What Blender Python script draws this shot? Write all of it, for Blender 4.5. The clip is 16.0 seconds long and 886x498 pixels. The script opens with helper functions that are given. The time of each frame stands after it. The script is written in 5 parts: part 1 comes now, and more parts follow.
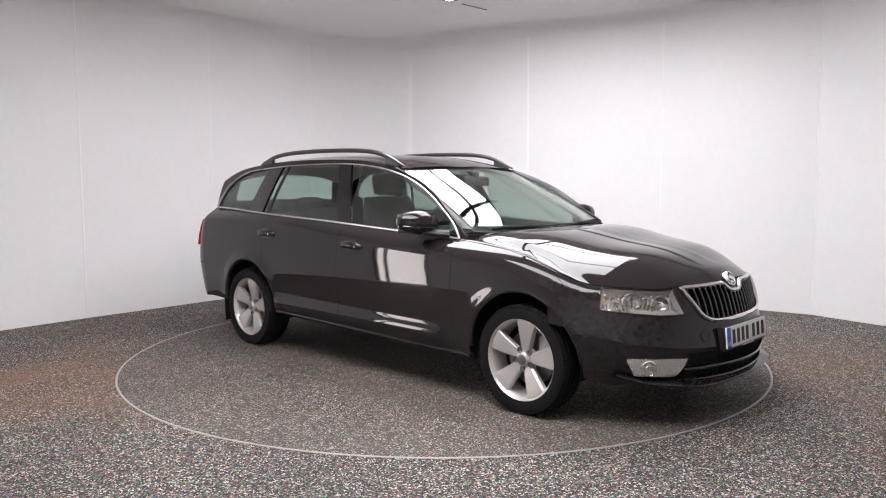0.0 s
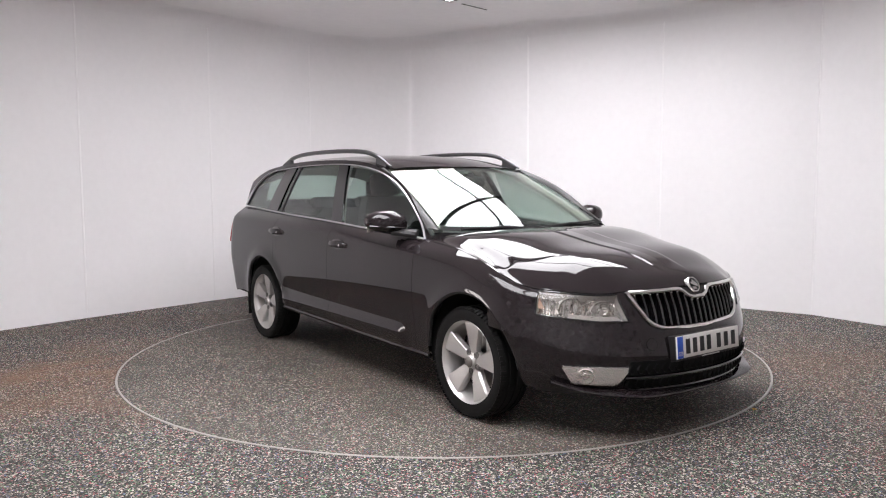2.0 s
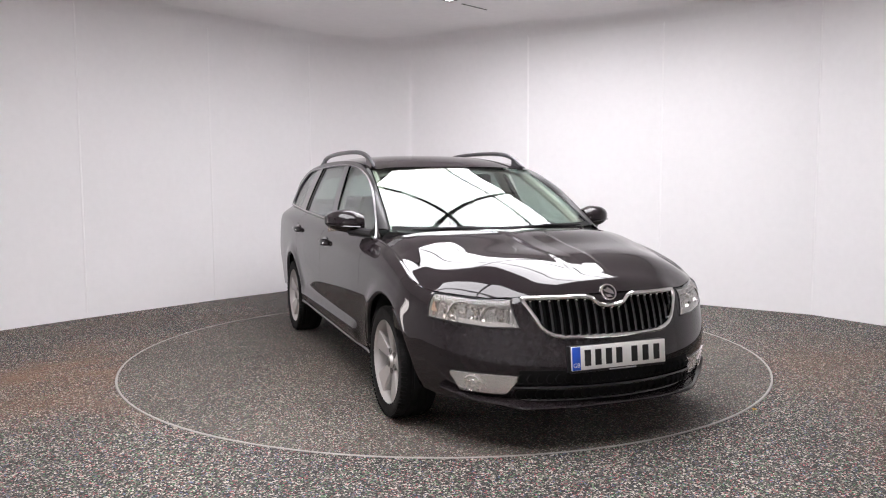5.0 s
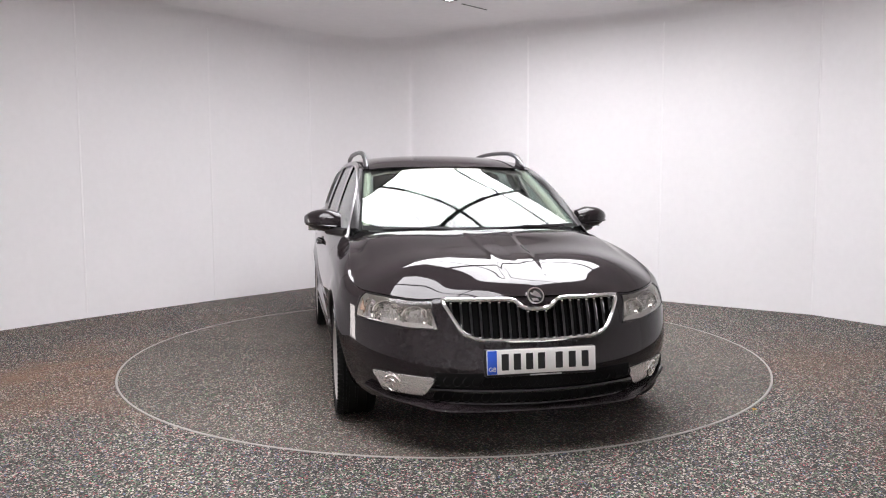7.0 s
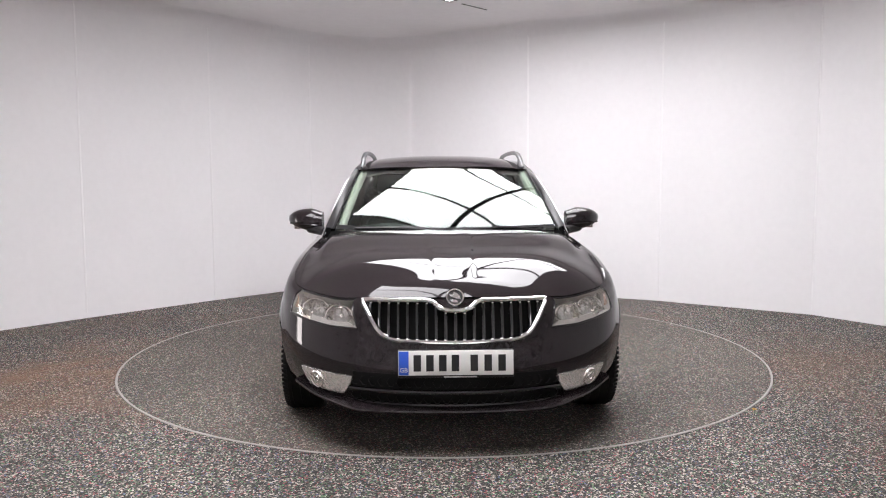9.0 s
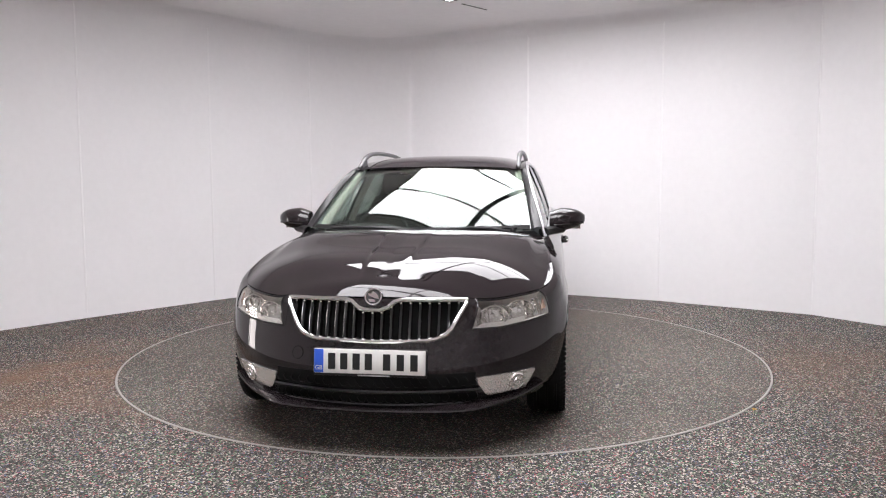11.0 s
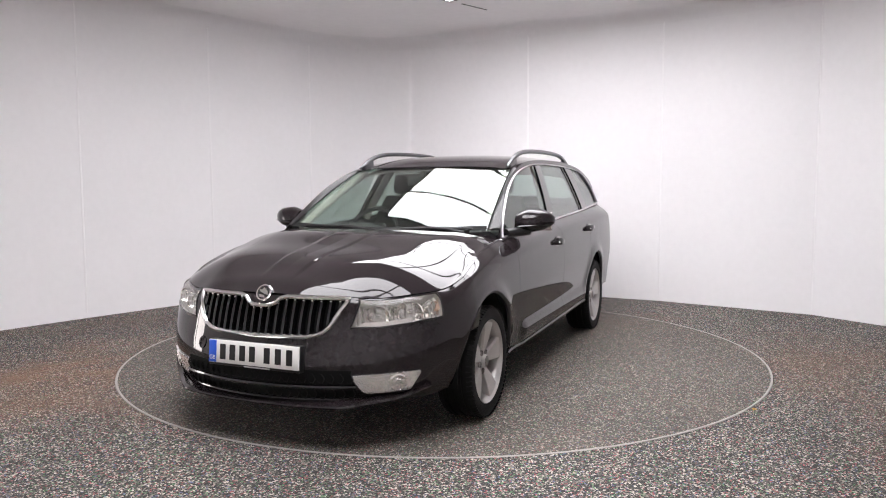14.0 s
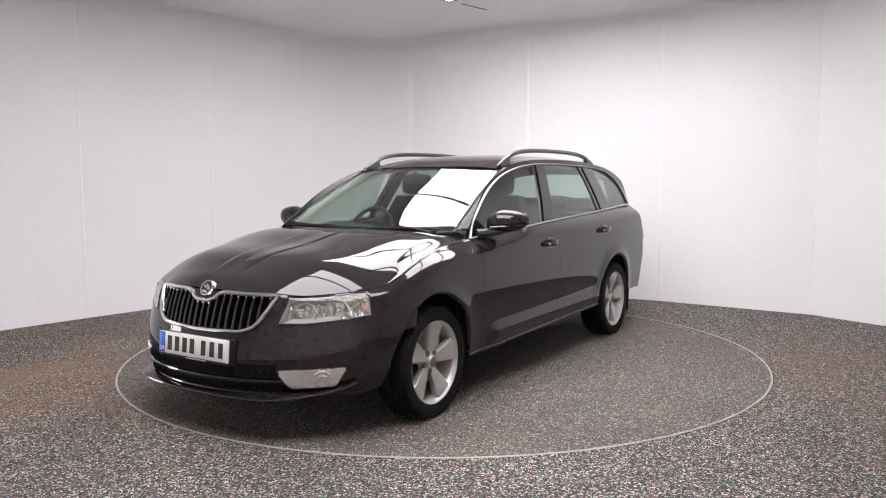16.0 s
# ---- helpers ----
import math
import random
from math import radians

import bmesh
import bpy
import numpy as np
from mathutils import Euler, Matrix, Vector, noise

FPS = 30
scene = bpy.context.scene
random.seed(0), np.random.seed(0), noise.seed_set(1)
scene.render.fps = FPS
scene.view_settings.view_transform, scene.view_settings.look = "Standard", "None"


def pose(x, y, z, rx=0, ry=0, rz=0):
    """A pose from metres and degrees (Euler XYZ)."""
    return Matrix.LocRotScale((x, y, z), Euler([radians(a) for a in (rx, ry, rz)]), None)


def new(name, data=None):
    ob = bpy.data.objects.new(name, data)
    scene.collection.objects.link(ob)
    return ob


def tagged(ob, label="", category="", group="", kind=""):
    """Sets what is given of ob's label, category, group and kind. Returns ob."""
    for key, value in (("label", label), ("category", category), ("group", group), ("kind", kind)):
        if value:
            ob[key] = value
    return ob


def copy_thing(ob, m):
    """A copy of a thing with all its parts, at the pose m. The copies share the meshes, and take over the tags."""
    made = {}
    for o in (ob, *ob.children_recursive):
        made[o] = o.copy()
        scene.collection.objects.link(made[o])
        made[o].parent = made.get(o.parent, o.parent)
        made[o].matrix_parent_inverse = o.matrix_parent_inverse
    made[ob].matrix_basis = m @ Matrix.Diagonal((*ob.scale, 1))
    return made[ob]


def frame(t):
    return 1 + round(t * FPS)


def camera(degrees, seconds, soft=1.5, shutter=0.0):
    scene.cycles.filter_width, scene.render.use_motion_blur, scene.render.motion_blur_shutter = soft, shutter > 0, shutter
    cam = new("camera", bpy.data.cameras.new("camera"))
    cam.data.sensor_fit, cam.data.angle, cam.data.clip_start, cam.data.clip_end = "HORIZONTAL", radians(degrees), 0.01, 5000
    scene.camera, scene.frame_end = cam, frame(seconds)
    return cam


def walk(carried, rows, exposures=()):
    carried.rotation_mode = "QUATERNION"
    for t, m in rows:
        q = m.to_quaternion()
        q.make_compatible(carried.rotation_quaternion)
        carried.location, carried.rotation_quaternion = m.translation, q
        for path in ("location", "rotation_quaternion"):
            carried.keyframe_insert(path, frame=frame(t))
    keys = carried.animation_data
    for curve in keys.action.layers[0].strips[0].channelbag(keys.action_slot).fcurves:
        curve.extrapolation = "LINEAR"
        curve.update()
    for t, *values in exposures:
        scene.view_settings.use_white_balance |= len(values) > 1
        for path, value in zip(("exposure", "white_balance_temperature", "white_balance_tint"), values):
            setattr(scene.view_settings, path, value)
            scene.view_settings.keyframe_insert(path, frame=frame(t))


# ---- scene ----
cam = camera(60.94, 16.0, soft=1.1)
EYE = pose(0.0, -5.635, 1.2406, 90 - 4.82, 0, 0.039) @ pose(0, 0, 0, 0, 0, -0.228)
walk(cam, [(0.0, EYE), (16.0, EYE)], exposures=[(0.0, 0.0, 6500, 10.0), (16.0, 0.0, 6500, 10.0)])

# ---- light ----
PANEL_GLOW = 10.9
world = bpy.data.worlds.new("world")
scene.world = world
world.use_nodes = True
world.node_tree.nodes["Background"].inputs[0].default_value = (0.5, 0.5, 0.5, 1)
world.node_tree.nodes["Background"].inputs[1].default_value = 0.02


# ---- materials ----
def material(name, base, rough=0.5, metal=0.0, coat=0.0, spec=0.5, var=0.0, scale=8.0, bump=0.0, bump_scale=200.0):
    """A principled surface with two scales of variation and a fine relief."""
    m = bpy.data.materials.new(name)
    m.use_nodes = True
    n, l = m.node_tree.nodes, m.node_tree.links
    b = n["Principled BSDF"]
    b.inputs["Base Color"].default_value = (*base, 1)
    b.inputs["Roughness"].default_value = rough
    b.inputs["Metallic"].default_value = metal
    b.inputs["Coat Weight"].default_value = coat
    b.inputs["Coat Roughness"].default_value = 0.035
    b.inputs["Specular IOR Level"].default_value = spec
    tc = n.new("ShaderNodeTexCoord")
    if var:
        a, c = n.new("ShaderNodeTexNoise"), n.new("ShaderNodeTexNoise")
        a.inputs["Scale"].default_value, c.inputs["Scale"].default_value = scale, scale * 14
        l.new(tc.outputs["Object"], a.inputs["Vector"])
        l.new(tc.outputs["Object"], c.inputs["Vector"])
        add = n.new("ShaderNodeMath")
        add.operation = "ADD"
        l.new(a.outputs["Fac"], add.inputs[0])
        l.new(c.outputs["Fac"], add.inputs[1])
        ramp = n.new("ShaderNodeMapRange")
        ramp.inputs["From Min"].default_value, ramp.inputs["From Max"].default_value = 0.6, 1.4
        ramp.inputs["To Min"].default_value, ramp.inputs["To Max"].default_value = 1 - var, 1 + var
        l.new(add.outputs[0], ramp.inputs["Value"])
        mul = n.new("ShaderNodeVectorMath")
        mul.operation = "SCALE"
        mul.inputs[0].default_value = base
        l.new(ramp.outputs[0], mul.inputs["Scale"])
        l.new(mul.outputs[0], b.inputs["Base Color"])
        r2 = n.new("ShaderNodeMapRange")
        r2.inputs["To Min"].default_value, r2.inputs["To Max"].default_value = rough * (1 - var), min(1, rough * (1 + var))
        l.new(a.outputs["Fac"], r2.inputs["Value"])
        l.new(r2.outputs[0], b.inputs["Roughness"])
    if bump:
        t = n.new("ShaderNodeTexNoise")
        t.inputs["Scale"].default_value = bump_scale
        l.new(tc.outputs["Object"], t.inputs["Vector"])
        bp = n.new("ShaderNodeBump")
        bp.inputs["Strength"].default_value, bp.inputs["Distance"].default_value = bump, 0.002
        l.new(t.outputs["Fac"], bp.inputs["Height"])
        l.new(bp.outputs[0], b.inputs["Normal"])
    return m


def glow(name, colour, strength):
    m = bpy.data.materials.new(name)
    m.use_nodes = True
    b = m.node_tree.nodes["Principled BSDF"]
    b.inputs["Base Color"].default_value = (0.8, 0.8, 0.8, 1)
    b.inputs["Emission Color"].default_value = (*colour, 1)
    b.inputs["Emission Strength"].default_value = strength
    return m


def thin_glass(name, tint, f0=0.04, rough=0.0):
    """A thin pane: clear with a tint, and glossy by its angle."""
    m = bpy.data.materials.new(name)
    m.use_nodes = True
    n, l = m.node_tree.nodes, m.node_tree.links
    n.remove(n["Principled BSDF"])
    tr, gl, mix = n.new("ShaderNodeBsdfTransparent"), n.new("ShaderNodeBsdfGlossy"), n.new("ShaderNodeMixShader")
    tr.inputs[0].default_value = (*tint, 1)
    gl.inputs["Roughness"].default_value = rough
    lw, pw, mr = n.new("ShaderNodeLayerWeight"), n.new("ShaderNodeMath"), n.new("ShaderNodeMapRange")
    lw.inputs["Blend"].default_value = 0.5
    pw.operation = "POWER"
    pw.inputs[1].default_value = 4.5
    mr.inputs["To Min"].default_value = f0
    l.new(lw.outputs["Facing"], pw.inputs[0])
    l.new(pw.outputs[0], mr.inputs["Value"])
    l.new(mr.outputs[0], mix.inputs[0])
    l.new(tr.outputs[0], mix.inputs[1])
    l.new(gl.outputs[0], mix.inputs[2])
    l.new(mix.outputs[0], n["Material Output"].inputs[0])
    return m


def granules(name, gain, rust=None, soft=0.0, scale=138):
    """Bonded rubber and stone granules: small cells of dark, grey, pale and a few coloured grains."""
    m = bpy.data.materials.new(name)
    m.use_nodes = True
    n, l = m.node_tree.nodes, m.node_tree.links
    b = n["Principled BSDF"]
    b.inputs["Roughness"].default_value = 0.75
    tc, v = n.new("ShaderNodeTexCoord"), n.new("ShaderNodeTexVoronoi")
    v.inputs["Scale"].default_value = scale
    l.new(tc.outputs["Object"], v.inputs["Vector"])
    sep = n.new("ShaderNodeSeparateColor")
    l.new(v.outputs["Color"], sep.inputs[0])
    ramp = n.new("ShaderNodeValToRGB")
    ramp.color_ramp.interpolation = "CONSTANT"
    stops = [(0.0, (0.004, 0.004, 0.005)), (0.40, (0.028, 0.033, 0.032)), (0.56, (0.12, 0.115, 0.105)), (0.70, (0.30, 0.28, 0.26)),
             (0.79, (0.66, 0.62, 0.59)), (0.88, (0.40, 0.10, 0.12)), (0.925, (0.09, 0.27, 0.12)), (0.967, (0.11, 0.14, 0.30))]
    e = ramp.color_ramp.elements
    for i, (p, c) in enumerate(stops):
        el = e[i] if i < 2 else e.new(p)
        el.position = p
        c = [k + (m - k) * soft for k, m in zip(c, (0.150, 0.135, 0.115))]
        el.color = (c[0] * gain * 1.05, c[1] * gain, c[2] * gain * 0.93, 1)
    l.new(sep.outputs[0], ramp.inputs[0])
    big = n.new("ShaderNodeTexNoise")
    big.inputs["Scale"].default_value = 0.9
    big.inputs["Detail"].default_value = 5
    l.new(tc.outputs["Object"], big.inputs["Vector"])
    mr = n.new("ShaderNodeMapRange")
    mr.inputs["From Min"].default_value, mr.inputs["From Max"].default_value = 0.3, 0.7
    mr.inputs["To Min"].default_value, mr.inputs["To Max"].default_value = 0.8, 1.15
    l.new(big.outputs["Fac"], mr.inputs["Value"])
    # faint rusty dust in drifts
    dust = n.new("ShaderNodeMix")
    dust.data_type = "RGBA"
    dn = n.new("ShaderNodeTexNoise")
    dn.inputs["Scale"].default_value = 0.55
    l.new(tc.outputs["Object"], dn.inputs["Vector"])
    dr = n.new("ShaderNodeMapRange")
    dr.inputs["From Min"].default_value, dr.inputs["From Max"].default_value = 0.52, 0.75
    dr.inputs["To Min"].default_value, dr.inputs["To Max"].default_value = 0.0, 0.35
    l.new(dn.outputs["Fac"], dr.inputs["Value"])
    if rust:
        # a rust-brown drift on one side of the floor, its edge broken by noise
        ds = n.new("ShaderNodeVectorMath")
        ds.operation = "DISTANCE"
        ds.inputs[1].default_value = rust
        l.new(tc.outputs["Object"], ds.inputs[0])
        rr = n.new("ShaderNodeMapRange")
        rr.inputs["From Min"].default_value, rr.inputs["From Max"].default_value = 1.5, 0.3
        rr.inputs["To Min"].default_value, rr.inputs["To Max"].default_value = 0.0, 1.5
        l.new(ds.outputs["Value"], rr.inputs["Value"])
        rn = n.new("ShaderNodeTexNoise")
        rn.inputs["Scale"].default_value = 1.7
        rn.inputs["Detail"].default_value = 6
        l.new(tc.outputs["Object"], rn.inputs["Vector"])
        rm = n.new("ShaderNodeMapRange")
        rm.inputs["From Min"].default_value, rm.inputs["From Max"].default_value = 0.34, 0.66
        rm.inputs["To Min"].default_value, rm.inputs["To Max"].default_value = 0.0, 0.5
        l.new(rn.outputs["Fac"], rm.inputs["Value"])
        mu = n.new("ShaderNodeMath")
        mu.operation = "MULTIPLY_ADD"
        l.new(rr.outputs[0], mu.inputs[0])
        l.new(rm.outputs[0], mu.inputs[1])
        l.new(dr.outputs[0], mu.inputs[2])
        l.new(mu.outputs[0], dust.inputs["Factor"])
    else:
        l.new(dr.outputs[0], dust.inputs["Factor"])
    l.new(ramp.outputs[0], dust.inputs["A"])
    dust.inputs["B"].default_value = (0.22 * gain, 0.115 * gain, 0.062 * gain, 1) if rust else (0.17 * gain, 0.125 * gain, 0.09 * gain, 1)
    sc = n.new("ShaderNodeVectorMath")
    sc.operation = "SCALE"
    l.new(dust.outputs["Result"], sc.inputs[0])
    l.new(mr.outputs[0], sc.inputs["Scale"])
    l.new(sc.outputs[0], b.inputs["Base Color"])
    bp = n.new("ShaderNodeBump")
    bp.inputs["Strength"].default_value, bp.inputs["Distance"].default_value = 0.5, 0.003
    l.new(v.outputs["Distance"], bp.inputs["Height"])
    l.new(bp.outputs[0], b.inputs["Normal"])
    return m


PAINT = material("black_pearl_paint", (0.0160, 0.0124, 0.0138), 0.42, 0.0, 1.0, 0.0, 0.10, 30)
PAINT.node_tree.nodes["Principled BSDF"].inputs["Coat IOR"].default_value = 1.50
PLASTIC = material("black_plastic", (0.016, 0.015, 0.016), 0.40, 0, 0, 0.4, 0.15, 20, 0.15, 900)
GLOSS_BLACK = material("gloss_black_trim", (0.006, 0.006, 0.007), 0.12, 0, 0.6)
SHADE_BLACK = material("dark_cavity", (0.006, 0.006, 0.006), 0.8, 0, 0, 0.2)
RUBBER = material("tyre_rubber", (0.0075, 0.0072, 0.0072), 0.72, 0, 0, 0.2, 0.2, 15, 0.2, 400)
ALLOY = material("silver_alloy", (0.52, 0.50, 0.485), 0.34, 0.45, 0.4, 0.5, 0.06, 12)
STEEL = material("brake_steel", (0.25, 0.24, 0.23), 0.4, 1.0, 0, 0.5, 0.2, 20)
CHROME = material("bright_chrome", (0.82, 0.81, 0.80), 0.10, 1.0)
SATIN = material("satin_anodised", (0.62, 0.61, 0.62), 0.30, 1.0, 0, 0.5, 0.05, 15)
RAIL = material("dark_satin_rail", (0.10, 0.10, 0.105), 0.33, 0.7, 0.2, 0.5, 0.08, 15)
MIRROR_LAMP = material("lamp_reflector", (0.86, 0.84, 0.82), 0.22, 0.75)
LAMP_GREY = material("lamp_housing_grey", (0.52, 0.50, 0.48), 0.30, 0.4, 0, 0.5, 0.1, 20)
LAMP_DARK = material("lamp_inner_grey", (0.72, 0.71, 0.70), 0.14, 0.85, 0, 0.5, 0.1, 20)
BOWL = material("lamp_bowl_mirror", (0.90, 0.88, 0.86), 0.09, 1.0)
AMBER = material("amber_lens", (0.58, 0.40, 0.31), 0.2, 0.4)
RED = material("red_lens", (0.45, 0.012, 0.015), 0.12, 0, 0.8)
WHITE_PLATE = material("plate_white", (0.80, 0.79, 0.76), 0.45, 0, 0, 0.5, 0.03, 10)
BLUE = material("plate_blue", (0.02, 0.10, 0.60), 0.4)
INK = material("plate_black", (0.01, 0.01, 0.01), 0.5)
WRITE = material("plate_pale", (0.75, 0.75, 0.75), 0.5)
TRIM_CLOTH = material("charcoal_cloth", (0.030, 0.028, 0.028), 0.9, 0, 0, 0.2, 0.25, 40, 0.4, 900)
DASH = material("dash_plastic", (0.020, 0.020, 0.021), 0.6, 0, 0, 0.3, 0.15, 25, 0.3, 700)
LINER = material("pale_headlining", (0.42, 0.41, 0.37), 0.9, 0, 0, 0.2, 0.08, 25, 0.2, 600)
GLASS = thin_glass("tinted_glass", (0.80, 0.87, 0.84), 0.085)
SCREEN = thin_glass("windscreen_glass", (0.86, 0.92, 0.88), 0.055)
LENS = thin_glass("clear_lens", (0.98, 0.98, 0.97), 0.03)
WALL = material("white_wall_panel", (0.90, 0.884, 0.892), 0.5, 0, 0, 0.35, 0.02, 1.2, 0.05, 60)
CEIL = material("white_ceiling_paint", (0.92, 0.902, 0.905), 0.85, 0, 0, 0.2, 0.025, 0.8, 0.1, 80)
JOINT = material("white_joint_strip", (0.94, 0.925, 0.93), 0.4)
FLOOR = granules("granule_floor", 0.79, (-2.45, -0.75, 0.0), 0.0, 146)
DISC = granules("granule_disc", 0.76, None, 0.30, 150)
RING = material("worn_metal_edge", (0.36, 0.34, 0.32), 0.5, 0.4, 0, 0.5, 0.25, 6)
LEAF = material("dry_leaf", (0.42, 0.25, 0.07), 0.7, 0, 0, 0.3, 0.3, 60)
BAR = material("dark_lamp_bar", (0.03, 0.03, 0.03), 0.6)
LIGHT = glow("lit_ceiling_panel", (0.985, 0.962, 1.0), PANEL_GLOW)
DOORGLOW = glow("lit_side_panel", (1.0, 0.92, 0.90), 10.0)


# ---- mesh helpers ----
def part(name, bm, mat, parent=None, label="", smooth=True, thick=0.0, sharp=35):
    """Links a bmesh as one mesh object under a thing or a part."""
    bmesh.ops.recalc_face_normals(bm, faces=bm.faces) if thick == 0 else None
    if thick:
        for e in bm.edges:
            e.smooth = not e.is_boundary
    me = bpy.data.meshes.new(name)
    bm.to_mesh(me)
    bm.free()
    me.materials.append(mat)
    if smooth:
        me.polygons.foreach_set("use_smooth", [True] * len(me.polygons))
        if not thick:
            me.set_sharp_from_angle(angle=radians(sharp))
    ob = new(name, me)
    if parent:
        ob.parent = parent
    if label:
        tagged(ob, label)
    if thick:
        s = ob.modifiers.new("thickness", "SOLIDIFY")
        s.thickness, s.offset = thick, -1
    return ob


def spline(xs, ys):
    """A natural cubic through the points."""
    o = np.argsort(xs)
    x, y = np.array(xs, float)[o], np.array(ys, float)[o]
    n = len(x)
    h = np.diff(x)
    a, r = np.eye(n), np.zeros(n)
    for i in range(1, n - 1):
        a[i, i - 1:i + 2] = h[i - 1], 2 * (h[i - 1] + h[i]), h[i]
        r[i] = 6 * ((y[i + 1] - y[i]) / h[i] - (y[i] - y[i - 1]) / h[i - 1])
    m = np.linalg.solve(a, r)

    def f(q):
        q = min(max(q, x[0]), x[-1])
        i = min(max(int(np.searchsorted(x, q)) - 1, 0), n - 2)
        u, v, w = x[i + 1] - q, q - x[i], h[i]
        return float(m[i] * u ** 3 / (6 * w) + m[i + 1] * v ** 3 / (6 * w) + (y[i] / w - m[i] * w / 6) * u + (y[i + 1] / w - m[i + 1] * w / 6) * v)
    return f


def linear(xs, ys):
    return lambda q: float(np.interp(q, xs, ys))


def sheet(rows, flip=False, bm=None, close=False):
    """A surface through rows of points."""
    bm = bm or bmesh.new()
    vs = [[bm.verts.new(p) for p in row] for row in rows]
    for a, b in zip(vs, vs[1:]):
        k = len(a)
        for j in range(k if close else k - 1):
            q = (a[j], a[(j + 1) % k], b[(j + 1) % k], b[j])
            bm.faces.new(q[::-1] if flip else q)
    bmesh.ops.remove_doubles(bm, verts=bm.verts, dist=1e-5)
    return bm


def box(bm, size, m=None, bevel=0.0):
    """A box about its centre, its edges rounded."""
    g = bmesh.ops.create_cube(bm, size=1, matrix=(m or Matrix()) @ Matrix.Diagonal((*size, 1)))
    if bevel:
        edges = list({e for v in g["verts"] for e in v.link_edges})
        bmesh.ops.bevel(bm, geom=edges, offset=bevel, segments=2, affect="EDGES", profile=0.5)
    return bm


def tube(bm, pts, r, sides=8, flat=1.0, closed=False, up=Vector((0, 0, 1))):
    """A rod along points; flat squeezes it across; r may be a list."""
    pts = [Vector(p) for p in pts]
    rings, n = [], len(pts)
    for i, p in enumerate(pts):
        a = pts[(i - 1) % n] if closed or i else p
        b = pts[(i + 1) % n] if closed or i < n - 1 else p
        d = (b - a).normalized()
        s = d.cross(up)
        s = s.normalized() if s.length > 1e-4 else Vector((0, 1, 0))
        u = s.cross(d)
        rr = r[i] if isinstance(r, (list, tuple)) else r
        rings.append([bm.verts.new(p + s * (math.cos(2 * math.pi * k / sides) * rr * flat) + u * (math.sin(2 * math.pi * k / sides) * rr)) for k in range(sides)])
    for i in range(n if closed else n - 1):
        a, b = rings[i], rings[(i + 1) % n]
        for k in range(sides):
            bm.faces.new((a[k], a[(k + 1) % sides], b[(k + 1) % sides], b[k]))
    if not closed:
        bm.faces.new(rings[0][::-1])
        bm.faces.new(rings[-1])
    return bm


def lathe(bm, profile, segs=48, axis="y", m=None):
    """A turned body: profile of (radius, along), about the axis y."""
    rows = [[(r * math.cos(2 * math.pi * k / segs), a, r * math.sin(2 * math.pi * k / segs)) for k in range(segs)] for r, a in profile]
    vs = [[bm.verts.new((m @ Vector(p)) if m else p) for p in row] for row in rows]
    for a, b in zip(vs, vs[1:]):
        for j in range(segs):
            bm.faces.new((a[j], a[(j + 1) % segs], b[(j + 1) % segs], b[j]))
    return bm


def prism(bm, outline, d, m=None):
    """A flat outline of (a, b) in the plane xz, d thick along y."""
    lo = [bm.verts.new((m or Matrix()) @ Vector((a, 0, b))) for a, b in outline]
    hi = [bm.verts.new((m or Matrix()) @ Vector((a, d, b))) for a, b in outline]
    bm.faces.new(lo)
    bm.faces.new(hi[::-1])
    k = len(lo)
    for i in range(k):
        bm.faces.new((lo[i], hi[i], hi[(i + 1) % k], lo[(i + 1) % k]))
    return bm


def empty(name):
    ob = new(name)
    ob.empty_display_size = 0.2
    return ob


# ---- the room ----
CEILING = 3.05
# plan of the wall's inner face, seam by seam, and the rounded corner between
PLAN = [(-5.3, -6.3), (-5.3, -1.35), (-4.30, 0.22), (-3.385, 1.435), (-2.50, 2.53), (-1.60, 3.52)]
CORNER = [(-1.33, 3.74), (-1.02, 3.86), (-0.70, 3.89), (-0.42, 3.85), (-0.20, 3.76)]
PLAN2 = [(0.97, 3.07), (2.30, 2.36), (3.50, 1.46), (4.02, 0.60), (5.3, -1.35), (5.3, -6.3)]


def wall_strip(name, a, b, label="", top=CEILING):
    """One wall panel from a to b in plan, 8 cm thick, standing outside the inner face."""
    a, b = Vector((*a, 0)), Vector((*b, 0))
    d = (b - a).normalized()
    out = Vector((-d.y, d.x, 0)) * 0.08
    bm = bmesh.new()
    lo = [a, b, b + out, a + out]
    v = [bm.verts.new(p) for p in lo] + [bm.verts.new(p + Vector((0, 0, top))) for p in lo]
    for f in ((0, 1, 2, 3), (4, 5, 6, 7), (0, 1, 5, 4), (1, 2, 6, 5), (2, 3, 7, 6), (3, 0, 4, 7)):
        bm.faces.new([v[i] for i in f])
    ob = part(name, bm, WALL, smooth=False)
    return tagged(ob, label, "wall", kind="structure")


